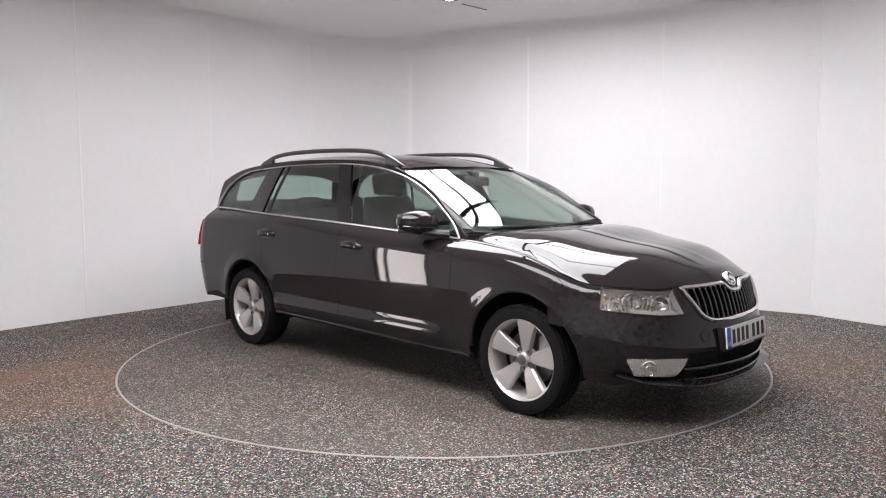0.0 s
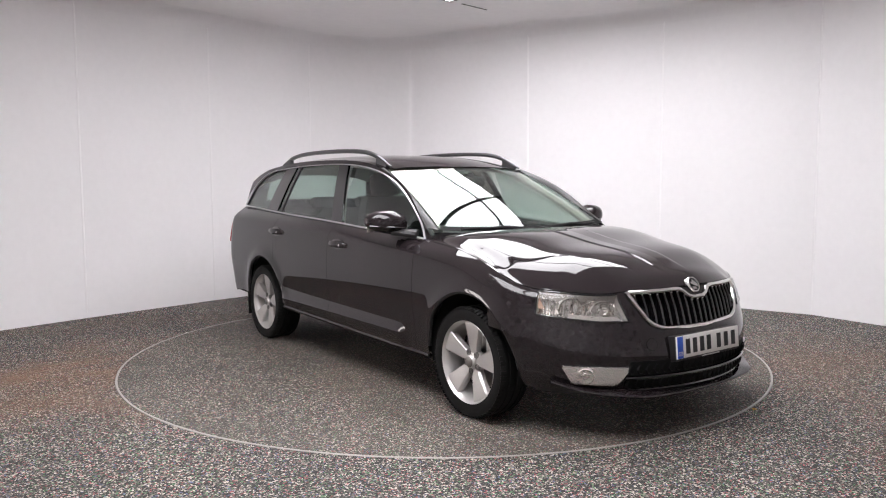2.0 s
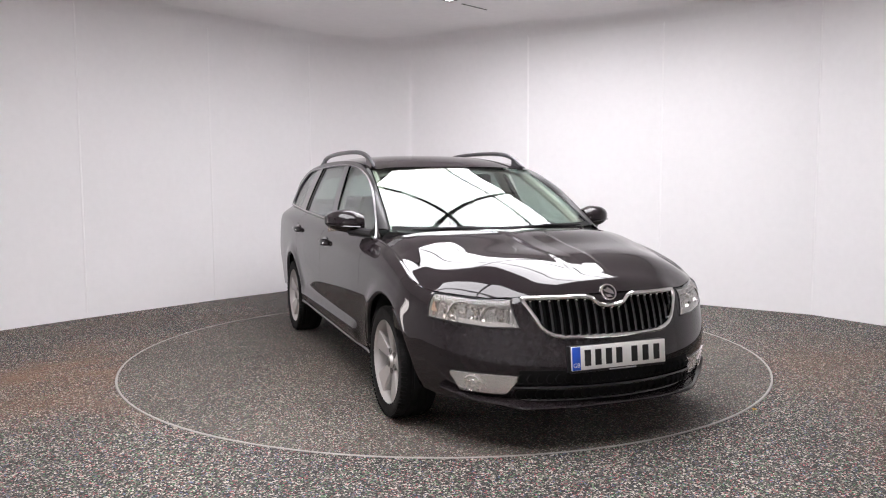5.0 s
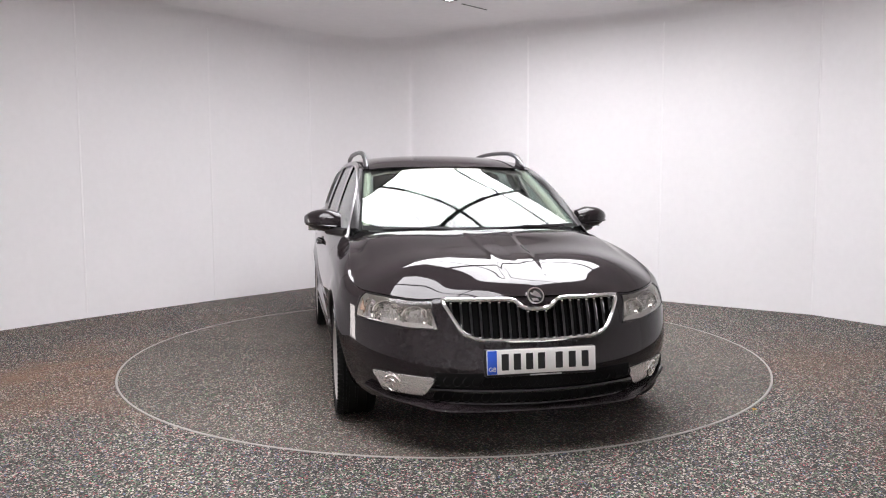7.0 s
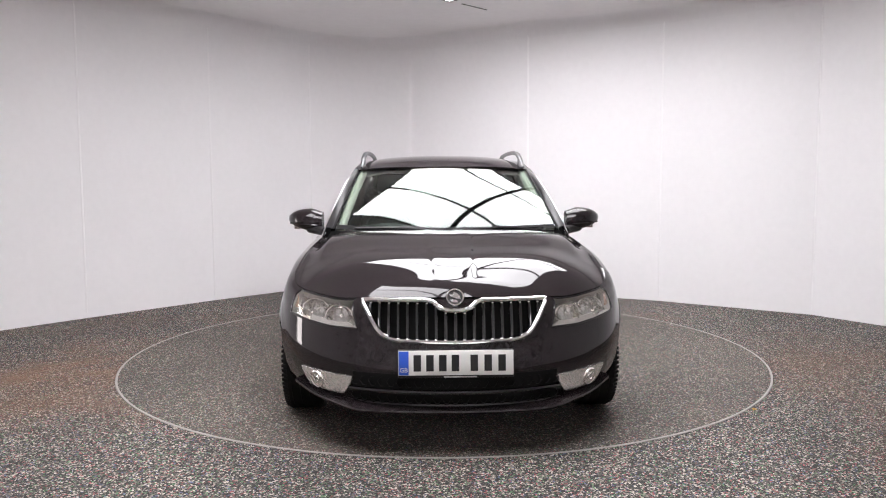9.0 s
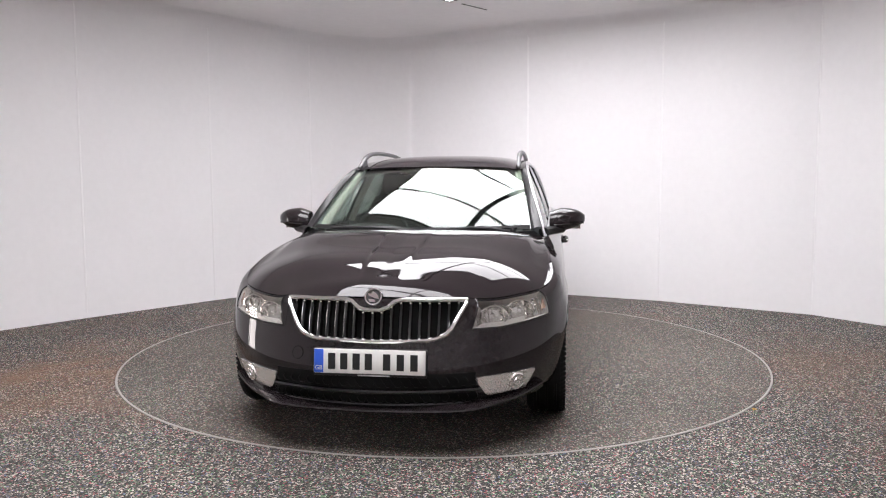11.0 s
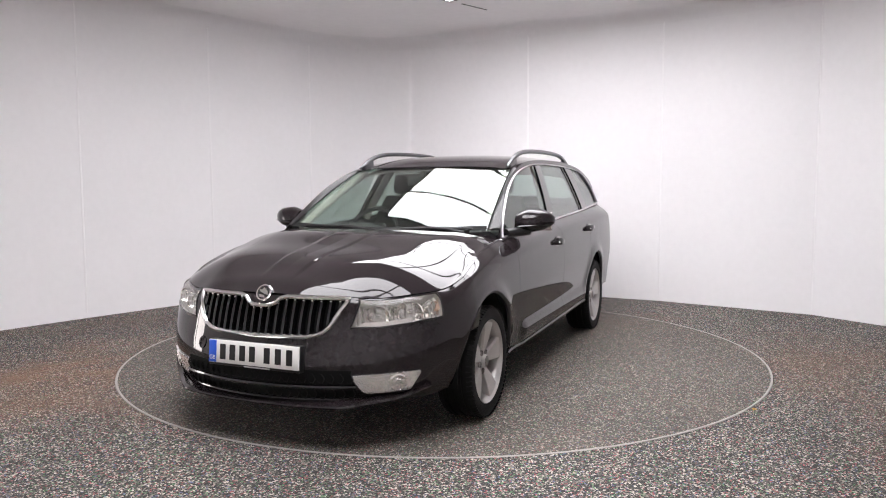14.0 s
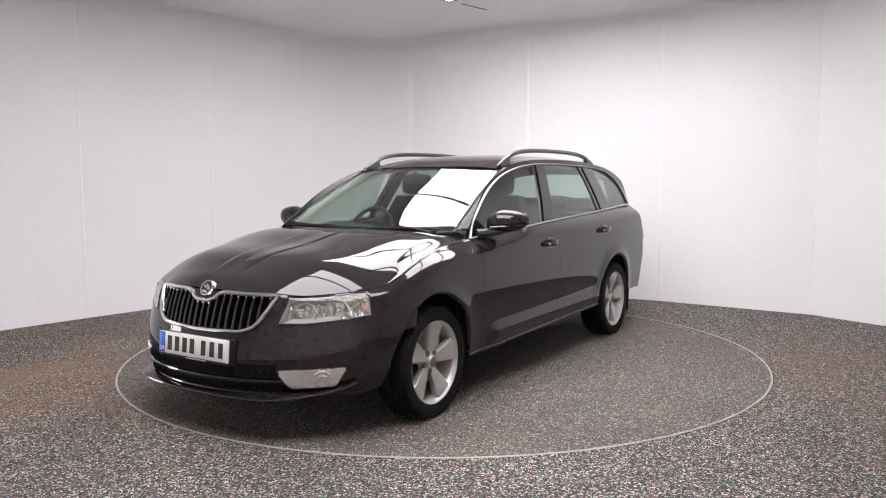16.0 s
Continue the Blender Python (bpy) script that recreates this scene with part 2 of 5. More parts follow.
def room():
    n = 0
    for path in (PLAN, PLAN2):
        for a, b in zip(path, path[1:]):
            n += 1
            wall_strip("wall_%d" % n, a, b, "smooth white wall panel of the photo room")
    # unseen closing wall, added close behind the camera to throw light back
    wall_strip("wall_back", PLAN2[-1], PLAN[0], "unseen wall added behind the camera to bounce light")
    # the rounded corner, one bent sheet
    arc = [PLAN[-1]] + CORNER + [PLAN2[0]]
    fine = []
    sx, sy = spline(range(len(arc)), [p[0] for p in arc]), spline(range(len(arc)), [p[1] for p in arc])
    for i in range(41):
        u = i / 40 * (len(arc) - 1)
        fine.append((sx(u), sy(u)))
    bm = sheet([[(x, y, 0) for x, y in fine], [(x, y, CEILING) for x, y in fine]])
    tagged(part("wall_corner", bm, WALL, thick=0.02), "white wall sheet bent round the corner", "wall", kind="structure")
    # joint strips between the panels
    for i, (x, y) in enumerate(PLAN[2:] + [PLAN2[0], PLAN2[1], PLAN2[2], PLAN2[3]]):
        c = Vector((-x, -y, 0)).normalized() * 0.004
        ang = math.degrees(math.atan2(-y, -x))
        bm = box(bmesh.new(), (0.004, 0.022, CEILING - 0.10), pose(x + c.x * 0.3, y + c.y * 0.3, CEILING / 2, 0, 0, ang), 0.002)
        tagged(part("wall_joint_%d" % i, bm, JOINT), "narrow white cover strip over a wall joint", "trim", kind="structure")
    # rounded cove between wall and ceiling
    line = PLAN[1:] + CORNER + PLAN2[:-1]
    rows = []
    for k in range(9):
        a = math.pi / 2 * k / 8
        d, z = 0.14 * (1 - math.cos(a)) + 0.002, CEILING - 0.14 + 0.14 * math.sin(a) - 0.002
        row = []
        for x, y in line:
            r = math.hypot(x, y)
            row.append((x * (1 - d / r), y * (1 - d / r), z))
        rows.append(row)
    tagged(part("trim", sheet(rows), WALL, sharp=80), "rounded white cove under the ceiling", "trim", kind="structure")
    bm = bmesh.new()
    out = [(x * 1.03, y * 1.03) for x, y in PLAN + CORNER + PLAN2]
    f = bm.faces.new([bm.verts.new((x, y, CEILING)) for x, y in out])
    g = bmesh.ops.extrude_face_region(bm, geom=[f])
    bmesh.ops.translate(bm, vec=(0, 0, 0.1), verts=[v for v in g["geom"] if isinstance(v, bmesh.types.BMVert)])
    bmesh.ops.triangulate(bm, faces=bm.faces)
    tagged(part("ceiling", bm, CEIL, smooth=False), "painted white ceiling with lit panels", "ceiling", kind="structure")
    # floor with the round opening of the turntable
    bm = bmesh.new()
    segs, r = 160, 2.296
    inner = [bm.verts.new((r * math.cos(2 * math.pi * k / segs), r * math.sin(2 * math.pi * k / segs), 0)) for k in range(segs)]
    outer = []
    for k in range(segs):
        a = 2 * math.pi * k / segs
        c, s = math.cos(a), math.sin(a)
        d = min(5.6 / max(abs(c), 1e-6), (4.2 if s > 0 else 8.0) / max(abs(s), 1e-6))
        outer.append(bm.verts.new((d * c, d * s, 0)))
    low = [bm.verts.new((v.co.x, v.co.y, -0.12)) for v in inner]
    for k in range(segs):
        j = (k + 1) % segs
        bm.faces.new((inner[k], outer[k], outer[j], inner[j]))
        bm.faces.new((inner[k], inner[j], low[j], low[k]))
    tagged(part("floor", bm, FLOOR, sharp=20), "speckled grey granule floor with coloured flecks", "floor", kind="structure")


def turntable():
    t = empty("turntable")
    tagged(t, "round drive-on turntable flush with the speckled floor", "turntable")
    bm = bmesh.new()
    lathe(bm, [(0.0005, 0.0), (2.277, 0.0), (2.277, -0.10), (0.0005, -0.10)], 160, m=pose(0, 0, 0, 90))
    part("disc", bm, DISC, t, "speckled granule top", sharp=30)
    bm = bmesh.new()
    lathe(bm, [(2.278, -0.1), (2.278, 0.001), (2.280, 0.002), (2.290, 0.002), (2.292, 0.001), (2.292, -0.1), (2.278, -0.1)], 160, m=pose(0, 0, 0, 90))
    part("edge_trim", bm, RING, t, "thin worn metal edge", sharp=30)
    return t


# the lit ceiling: a field of panels set parallel to the walls, thin bars between the rows and a beam between the
# columns, and a second, unseen field added as fill light
LA, LB = Vector((-0.58, -0.815, 0)).normalized(), Vector((0.815, -0.58, 0)).normalized()
LCORNER = Vector((0.05, 1.93, CEILING))
LROWS, LCOLS = (0.0, 0.42, 1.36, 2.02), (0.0, 1.38, 2.76)


def ceiling_lights():
    turn = math.degrees(math.atan2(LB.y, LB.x))
    for i in range(3):
        for j in range(2):
            h, w = LROWS[i + 1] - LROWS[i], LCOLS[j + 1] - LCOLS[j]
            c = LCORNER + LA * (LROWS[i] + h / 2) + LB * (LCOLS[j] + w / 2)
            m = Matrix.Translation(c + Vector((0, 0, -0.006))) @ pose(0, 0, 0, 0, 0, turn)
            lamp = empty("ceiling_light")
            tagged(lamp, "lit white ceiling panel in a thin dark frame", "ceiling light", "lit ceiling panels")
            part("diffuser", box(bmesh.new(), (w - 0.03, h - 0.03, 0.012), None, 0.002), LIGHT, lamp, "glowing white diffuser")
            for sy in (-1, 1):
                part("frame", box(bmesh.new(), (w, 0.022, 0.024), pose(0, sy * (h / 2 - 0.0115), 0), 0.003), BAR, lamp, "dark frame bar")
                part("frame", box(bmesh.new(), (0.022, h - 0.046, 0.024), pose(sy * (w / 2 - 0.0115), 0, 0), 0.003), BAR, lamp, "dark frame bar")
            lamp.matrix_basis = m
            # unseen copy nearer the camera, added to light the rest of the room
            copy_thing(lamp, Matrix.Translation(LA * 3.0 + LB * 0.8) @ m)
    # beam under the first field
    mid = LCORNER + LB * 1.38 + LA * 1.0
    beam = part("ceiling_beam", box(bmesh.new(), (0.055, 2.3, 0.05), None, 0.01), BAR)
    tagged(beam, "dark beam under the lit ceiling panels", "beam", kind="structure")
    beam.matrix_basis = Matrix.Translation(mid + Vector((0, 0, -0.05))) @ pose(0, 0, 0, 0, 0, turn)
    # upright lit panel in the side wall, with dark posts
    a, b = Vector((-5.275, -1.315, 0)), Vector((-4.85, -0.645, 0))
    d = (b - a).normalized()
    m = Matrix.Translation((a + b) / 2 + Vector((0, 0, 0.77)) + Vector((d.y, -d.x, 0)) * 0.02) @ pose(0, 0, 0, 0, 0, math.degrees(math.atan2(d.y, d.x)))
    side_light = empty("side_light")
    tagged(side_light, "upright lit panel with dark posts in the side wall", "wall light")
    part("diffuser", box(bmesh.new(), (0.78, 0.02, 1.40), None, 0.003), DOORGLOW, side_light, "glowing diffuser")
    for x in (-0.39, 0.25, 0.39):
        part("post", box(bmesh.new(), (0.05, 0.04, 1.44), pose(x, -0.005, 0), 0.005), BAR, side_light, "dark upright post")
    side_light.matrix_basis = m
    # slot in the ceiling by the lit square
    a, b = Vector((0.19, 2.06, CEILING - 0.003)), Vector((0.46, 2.33, CEILING - 0.003))
    bm = box(bmesh.new(), ((b - a).length, 0.012, 0.004), Matrix.Translation((a + b) / 2) @ pose(0, 0, 0, 0, 0, math.degrees(math.atan2(b.y - a.y, b.x - a.x))), 0.001)
    tagged(part("ceiling_slot", bm, BAR), "thin dark slot in the ceiling", "trim", kind="structure")


room()
table = turntable()
ceiling_lights()


# ---- the car: x forward, y to its left, z up, its centre plane at y = 0 ----
FX, RX, HUB, ARCH = 1.425, -1.262, 0.312, 0.366          # axles, hub height, arch radius
NX, TX = 1.62, -1.92                                       # where nose and tail begin to round
belt = spline([-2.3, -1.9, -1.33, -0.26, 0.33, 0.885, 1.1, 1.25, 1.45, 1.62], [1.055, 1.062, 1.036, 0.986, 0.954, 0.922, 0.903, 0.884, 0.843, 0.790])
belt_y = spline([-1.9, -1.33, -0.26, 0.33, 0.80, 1.0, 1.25, 1.45, 1.62], [0.765, 0.785, 0.79, 0.786, 0.772, 0.775, 0.793, 0.812, 0.825])
bonnet_mid = spline([0.80, 1.0, 1.3, 1.6, 1.9, 2.05, 2.13, 2.19], [0.9720, 0.9660, 0.9550, 0.9000, 0.8490, 0.7970, 0.7620, 0.7150])
bonnet_side = spline([0.80, 1.0, 1.25, 1.5, 1.7, 1.85, 2.0, 2.2], [0.9280, 0.9180, 0.8930, 0.8200, 0.7600, 0.7258, 0.6838, 0.6300])
front_z = spline([0, 8, 21, 31.5, 37, 47, 58, 74, 82, 90], [0.722, 0.720, 0.716, 0.712, 0.705, 0.708, 0.718, 0.737, 0.762, 0.790])   # leading edge by its turn
nose_x = spline([0.16, 0.20, 0.25, 0.34, 0.385, 0.42, 0.48, 0.55, 0.65, 0.715], [2.17, 2.232, 2.270, 2.284, 2.288, 2.284, 2.270, 2.250, 2.219, 2.188])
nose_out = spline([0.16, 0.25, 0.34, 0.39, 0.42, 0.48, 0.60, 0.72], [-0.040, -0.008, 0.014, 0.020, 0.019, 0.012, 0.0, 0.0])   # the bumper's sides lean outwards to their foot
tail_x = spline([0.2, 0.28, 0.36, 0.5, 0.62, 0.72, 0.9, 1.06], [-2.10, -2.19, -2.265, -2.335, -2.342, -2.318, -2.21, -2.045])
edge_z = spline([0.95, 0.80, 0.56, 0.30, 0.05, -0.29, -0.75, -1.18, -1.41, -1.66, -1.80, -1.92], [0.925, 1.035, 1.205, 1.316, 1.382, 1.422, 1.434, 1.425, 1.407, 1.376, 1.336, 1.280])
glass_top = spline([0.885, 0.863, 0.747, 0.556, 0.297, 0.045, -0.288, -0.745, -1.18, -1.411, -1.635, -1.759, -1.86, -1.905],
                   [0.924, 0.955, 1.062, 1.188, 1.300, 1.358, 1.393, 1.399, 1.387, 1.372, 1.333, 1.265, 1.16, 1.066])
roof_mid = spline([0.315, 0.1, -0.2, -0.6, -1.0, -1.4, -1.8, -2.1], [1.368, 1.421, 1.461, 1.478, 1.476, 1.458, 1.418, 1.365])


def bonnet_z(x, y):
    e = min(abs(y) / 0.835, 1.0)
    z = bonnet_mid(x) - (bonnet_mid(x) - bonnet_side(x)) * e ** (2.05 + 2.11 * min(1, max(0, x - 1.0)))
    # raised line from the grille's corner to the pillar, and a shallow fall inside it
    u = (x - 1.0) / 1.15
    yl = 0.60 - 0.16 * u
    a = abs(y)
    tent = min(a / yl, (0.835 - a) / (0.835 - yl))
    tent = max(tent, 0) - 0.06 * math.exp(-((a - yl) / 0.02) ** 2)
    z += 0.0200 * tent * min(1, max(0, (2.15 - x) / 0.3)) * min(1, max(0, (x - 0.9) / 0.2))
    # raised middle panel, widening from the badge to the screen
    hw = 0.092 + 0.050 * (2.15 - x) / 1.1
    k = min(1, max(0, (hw + 0.014 - a) / 0.028))
    z += 0.0055 * k * k * (3 - 2 * k) * min(1, max(0, (x - 1.0) / 0.3)) * min(1, max(0, (2.10 - x) / 0.14))
    return z


def cabin_y(x, z):
    d = max(z - belt(x), 0)
    return belt_y(x) - 0.30 * d - 0.25 * d * d


# section of the flank: height from the sill to the belt, and how far it stands out
SEC_V = [0.0, 0.06, 0.14, 0.27, 0.34, 0.42, 0.49, 0.55, 0.62, 0.72, 0.82, 0.90, 0.95]
SEC_Y = [-0.052, -0.030, -0.017, -0.008, -0.002, 0.006, 0.0105, 0.012, 0.0115, 0.009, 0.003, -0.012, -0.045]
SEC_BASE = 0.888
sec = spline(SEC_V + [1.0], SEC_Y + [-0.100])
ledge = spline([0.0, 0.06, 0.12, 0.165, 0.19, 0.25, 0.275, 0.30, 1.0], [0.0, 0.010, 0.019, 0.024, 0.0215, 0.004, 0.0005, 0.0, 0.0])      # moulding along the doors' foot
SILL = 0.235


def flank_y(x, z):
    """Half width of the body at a station and height."""
    b = belt(x)
    v = (z - SILL) / (b - SILL)
    v = min(max(v, 0), 1)
    fade = min(1, max(0, (0.86 - x) / 0.10)) * min(1, max(0, (x + 0.93) / 0.10))
    y = SEC_BASE + sec(v) + max(ledge(v), 0) * fade * fade * (3 - 2 * fade)
    k = min(max((v - 0.88) / 0.12, 0), 1)
    y += (belt_y(x) - (SEC_BASE - 0.100)) * k * k * (3 - 2 * k)
    y -= 0.020 * max(0, (-1.0 - x) / 1.0) ** 2 + 0.005 * max(0, (x - 0.6) / 0.65) ** 2 * (1 - 0.4 * v)
    for c in (FX, RX):                                    # flared arch
        r = math.hypot(x - c, z - HUB)
        y += 0.013 * math.exp(-((r - ARCH) / 0.055) ** 2)
    return y


def nose_top(phi):
    """Leading edge of the bonnet, by the turn from the flank (90) to the middle (0)."""
    c, s = math.cos(phi), math.sin(phi)
    x, y = NX + (2.188 - NX) * c, belt_y(NX) * s * 1.0
    return x, y, front_z(math.degrees(phi))


def nose(phi, z):
    c, s = math.cos(phi), math.sin(phi)
    zt = nose_top(phi)[2]
    v = min(max((z - SILL) / (zt - SILL), -0.05), 1)
    z0 = SILL + v * (belt(NX) - SILL)
    xf = nose_x(min(SILL + v * (0.715 - SILL), 0.715))
    x = NX + (xf - NX) * c
    w = flank_y(NX, z0) - 0.013 * math.exp(-((math.hypot(NX - FX, z0 - HUB) - ARCH) / 0.055) ** 2)
    y = (w + nose_out(min(max(z, 0.16), 0.72)) * (1 - 0.85 * s ** 10)) * s
    r = math.hypot(x - FX, z - HUB)
    y += 0.013 * math.exp(-((r - ARCH) / 0.055) ** 2) * s ** 6
    return Vector((x, y, z))


def tail(phi, z):
    c, s = max(math.cos(phi), 0) ** 0.80, max(math.sin(phi), 0) ** 0.80
    x = TX + (tail_x(z) - TX) * c
    y = flank_y(TX, z) * s
    return Vector((x, y, z))


def nose_phi(y, z):
    """The turn at which the nose has that half width."""
    lo, hi = 0.0, math.pi / 2
    for _ in range(40):
        m = (lo + hi) / 2
        lo, hi = (m, hi) if nose(m, z).y < y else (lo, m)
    return (lo + hi) / 2


def sill_z(x):
    return 0.257 + 0.024 * (0.98 - x)


def arch_low(x, plain=None):
    plain = sill_z(x) if plain is None else plain
    for c in (FX, RX):
        if abs(x - c) < ARCH:
            return HUB + math.sqrt(ARCH ** 2 - (x - c) ** 2)
    return plain


def side(p, s):
    return Vector((p[0], p[1] * s, p[2]))


def out_of(f, a, b, d, e=1e-3):
    """A point of the surface f(a, b) lifted by d."""
    p = f(a, b)
    n = (f(a + e, b) - f(a - e, b)).cross(f(a, b + e) - f(a, b - e))
    n = n.normalized()
    if n.dot(Vector((1 if p.x > 0 else -1, p.y, 0))) < 0:
        n = -n
    return p + n * d


def flank(x, z):
    return Vector((x, flank_y(x, z), z))


def columns(a, b, n):
    """Stations from a to b with pairs at the arches' ends."""
    xs = set(np.linspace(a, b, n).tolist())
    for c in (FX, RX):
        for e in (c - ARCH, c + ARCH):
            if min(a, b) < e < max(a, b):
                xs.add(e)
        for k in range(1, 24):
            q = c + ARCH * math.cos(math.pi * k / 24)
            if min(a, b) < q < max(a, b):
                xs.add(q)
    fixed = [a, b] + [c + d for c in (FX, RX) for d in (-ARCH, ARCH)]
    kept = []
    for x in sorted(xs):
        if x in fixed or (min(abs(x - f) for f in fixed) > 0.004 and (not kept or x - kept[-1] > 0.007)):
            kept.append(x)
    return kept


def strip(rows, flip, bm):
    """Adds a surface to a mesh, not sewn to what is there."""
    vs = [[bm.verts.new(p) for p in row] for row in rows]
    for a, b in zip(vs, vs[1:]):
        for j in range(len(a) - 1):
            q = (a[j], a[j + 1], b[j + 1], b[j])
            bm.faces.new(q[::-1] if flip else q)


def flank_panel(name, a, b, s, car, n=24, rows=44, label="", top=None):
    bm = bmesh.new()
    ends = sorted([a, b] + [c + e for c in (FX, RX) for e in (-ARCH, ARCH) if a < c + e < b])
    for p, q in zip(ends, ends[1:]):
        cols = []
        for x in columns(p, q, max(4, round(n * (q - p) / (b - a)))):
            inside = min(max(x, p + 1e-5), q - 1e-5)
            lo, hi = arch_low(inside), (top(x) if top else belt(x))
            zs = [lo + (0.70 - lo) * k / 40 for k in range(41)] + [0.70 + (hi - 0.70) * k / 20 for k in range(1, 21)]
            cols.append([side(flank(x, z), s) for z in zs])
        strip(cols, s < 0, bm)
    return part(name, bm, PAINT, car, label, thick=0.004, sharp=60)


# outlines of the openings in the nose, as heights over the half width
grille_low = linear([0.0, 0.26, 0.291, 0.335, 0.358, 0.385, 0.41, 0.429, 0.446], [0.526, 0.529, 0.535, 0.552, 0.574, 0.618, 0.661, 0.70, 0.72])
lamp_low = linear([0.44, 0.58, 0.70, 0.80, 0.84], [0.572, 0.573, 0.588, 0.605, 0.622])
GAP_IN, LAMP_END = 0.421, 0.800


def nose_panels(car):
    """Bumper skin with the openings of grille and lamps, in one piece, and the wings' tips."""
    z_split = 0.372
    end = nose_phi(LAMP_END, 0.66)
    pg = nose_phi(GAP_IN, 0.70)
    pl = pg + 0.012
    # where the arch's front edge lies
    lo_p, hi_p = end, math.pi / 2
    for _ in range(40):
        m = (lo_p + hi_p) / 2
        lo_p, hi_p = (m, hi_p) if nose(m, 0.45).x > FX + ARCH else (lo_p, m)
    pa = (lo_p + hi_p) / 2

    def hi(p, zone):
        if zone == 0:
            return min(grille_low(nose(abs(p), 0.55).y), nose_top(abs(p))[2] - 0.004)
        if zone == 1:
            return nose_top(p)[2] - 0.004
        if zone == 2:
            return min(lamp_low(nose(p, 0.62).y), nose_top(p)[2] - 0.02)
        return nose_top(p)[2]

    def skin(p, z):
        q = nose(abs(p), z)
        return Vector((q.x, math.copysign(q.y, p), q.z)) if p else q
    ub, lb = bmesh.new(), bmesh.new()
    for sgn in (1, -1):
        for zone, (p0, p1, n) in enumerate(((-pg, pg, 60), (pg, pl, 4), (pl, end, 26), (end, pa, 10), (pa, math.pi / 2, 26))):
            if zone == 0 and sgn < 0:
                continue
            cols, low = [], []
            for i in range(n + 1):
                p = p0 + (p1 - p0) * i / n
                if zone == 4:      # closer steps by the arch's edge
                    p = p0 + (p1 - p0) * (i / n) ** 1.8
                base = z_split
                if zone == 4:
                    x = min(nose(p, 0.45).x, FX + ARCH - 1e-6)
                    base = max(z_split, arch_low(x, z_split))
                top = max(hi(p, zone), base + 0.002)
                # the same levels in every zone up to the grille's foot, so that the zones join
                mid = min(0.520, max(top - 0.001, base + 0.001))
                zs = [base + (mid - base) * k / 16 for k in range(17)] + [mid + (top - mid) * k / 16 for k in range(1, 17)]
                cols.append([side(skin(p, z), sgn) for z in zs])
                if zone == 4:
                    x = min(nose(p, 0.3).x, FX + ARCH - 1e-6)
                    bot = min(max(0.175, arch_low(x, 0.175)), z_split - 0.004)
                else:
                    bot = 0.214 + (0.03 if zone == 3 else 0.0) * i / n
                low.append([side(skin(p, bot + (z_split - bot) * k / 14), sgn) for k in range(15)])
            strip(cols, sgn > 0, ub)
            if zone < 4:
                strip(low, sgn > 0, lb)
    upper, lower = ub, lb
    for bm in (ub, lb):
        bmesh.ops.remove_doubles(bm, verts=bm.verts, dist=1e-5)
    bumper = part("front_bumper", upper, PAINT, car, "glossy black bumper skin", thick=0.004, sharp=60)
    apron = part("lower_bumper", lower, PAINT, car, "lower bumper with dark intake", thick=0.004, sharp=60)
    return bumper, apron


def patch(f, a0, a1, lo, hi, na, nb, s, lift):
    """A piece of a surface f(a, b), lifted; lo and hi are heights over a."""
    cols = []
    for i in range(na + 1):
        a = a0 + (a1 - a0) * i / na
        cols.append([side(out_of(f, a, lo(a) + (hi(a) - lo(a)) * k / nb, lift), s) for k in range(nb + 1)])
    return sheet(cols, flip=s > 0)


def bonnet(car):
    rows = []
    for i in range(81):
        row = []
        for j in range(193):
            w = (j / 96 - 1)
            phi = math.asin(min(1, abs(w))) if abs(w) < 1 else math.pi / 2
            fx, fy, fz = nose_top(phi)
            # rear edge under the screen, drawn back towards the sides
            ry = 0.775 * abs(w)
            rx = 1.045 - 0.165 * (abs(w)) ** 2.2
            u = i / 80
            x, y = rx + (fx - rx) * u, ry + (min(fy, 0.815) - ry) * u
            # the rim comes down to the wing's edge
            k = min(1, max(0, (abs(w) - 0.86) / 0.14))
            drop = (belt(x) + 0.001 - bonnet_z(x, y)) * k * k * (3 - 2 * k) if x < NX else 0
            fade = min(1, max(0, (NX - x) / 0.25))
            row.append(Vector((x - 0.004, math.copysign(y, w), drop * fade + bonnet_z(x, y) + (fz - bonnet_z(fx, fy)) * u ** 6.0 + 0.003 - 0.006 * (abs(w) > 0.999))))
        rows.append(row)
    hood = part("bonnet", sheet(rows, flip=True), PAINT, car, "smooth black bonnet with two raised lines", thick=0.005, sharp=50)
    return hood


def wings(car, s):
    """The strip between bonnet and flank, from the pillar to the lamp."""
    cols = []
    for i in range(31):
        u = i / 30
        if u < 0.5:
            x = 0.88 + (NX - 0.88) * u * 2
            a = Vector((x, belt_y(x), belt(x)))
        else:
            phi = math.pi / 2 * (1 - (u - 0.5) * 2 * 0.62)
            a = Vector(nose_top(phi))
        cols.append([side(a, s), side(a + Vector((-0.006 * (u > .5), -0.03, 0.002)), s)])
    return part("wing_edge", sheet(cols, flip=s < 0), PAINT, car, thick=0.004)


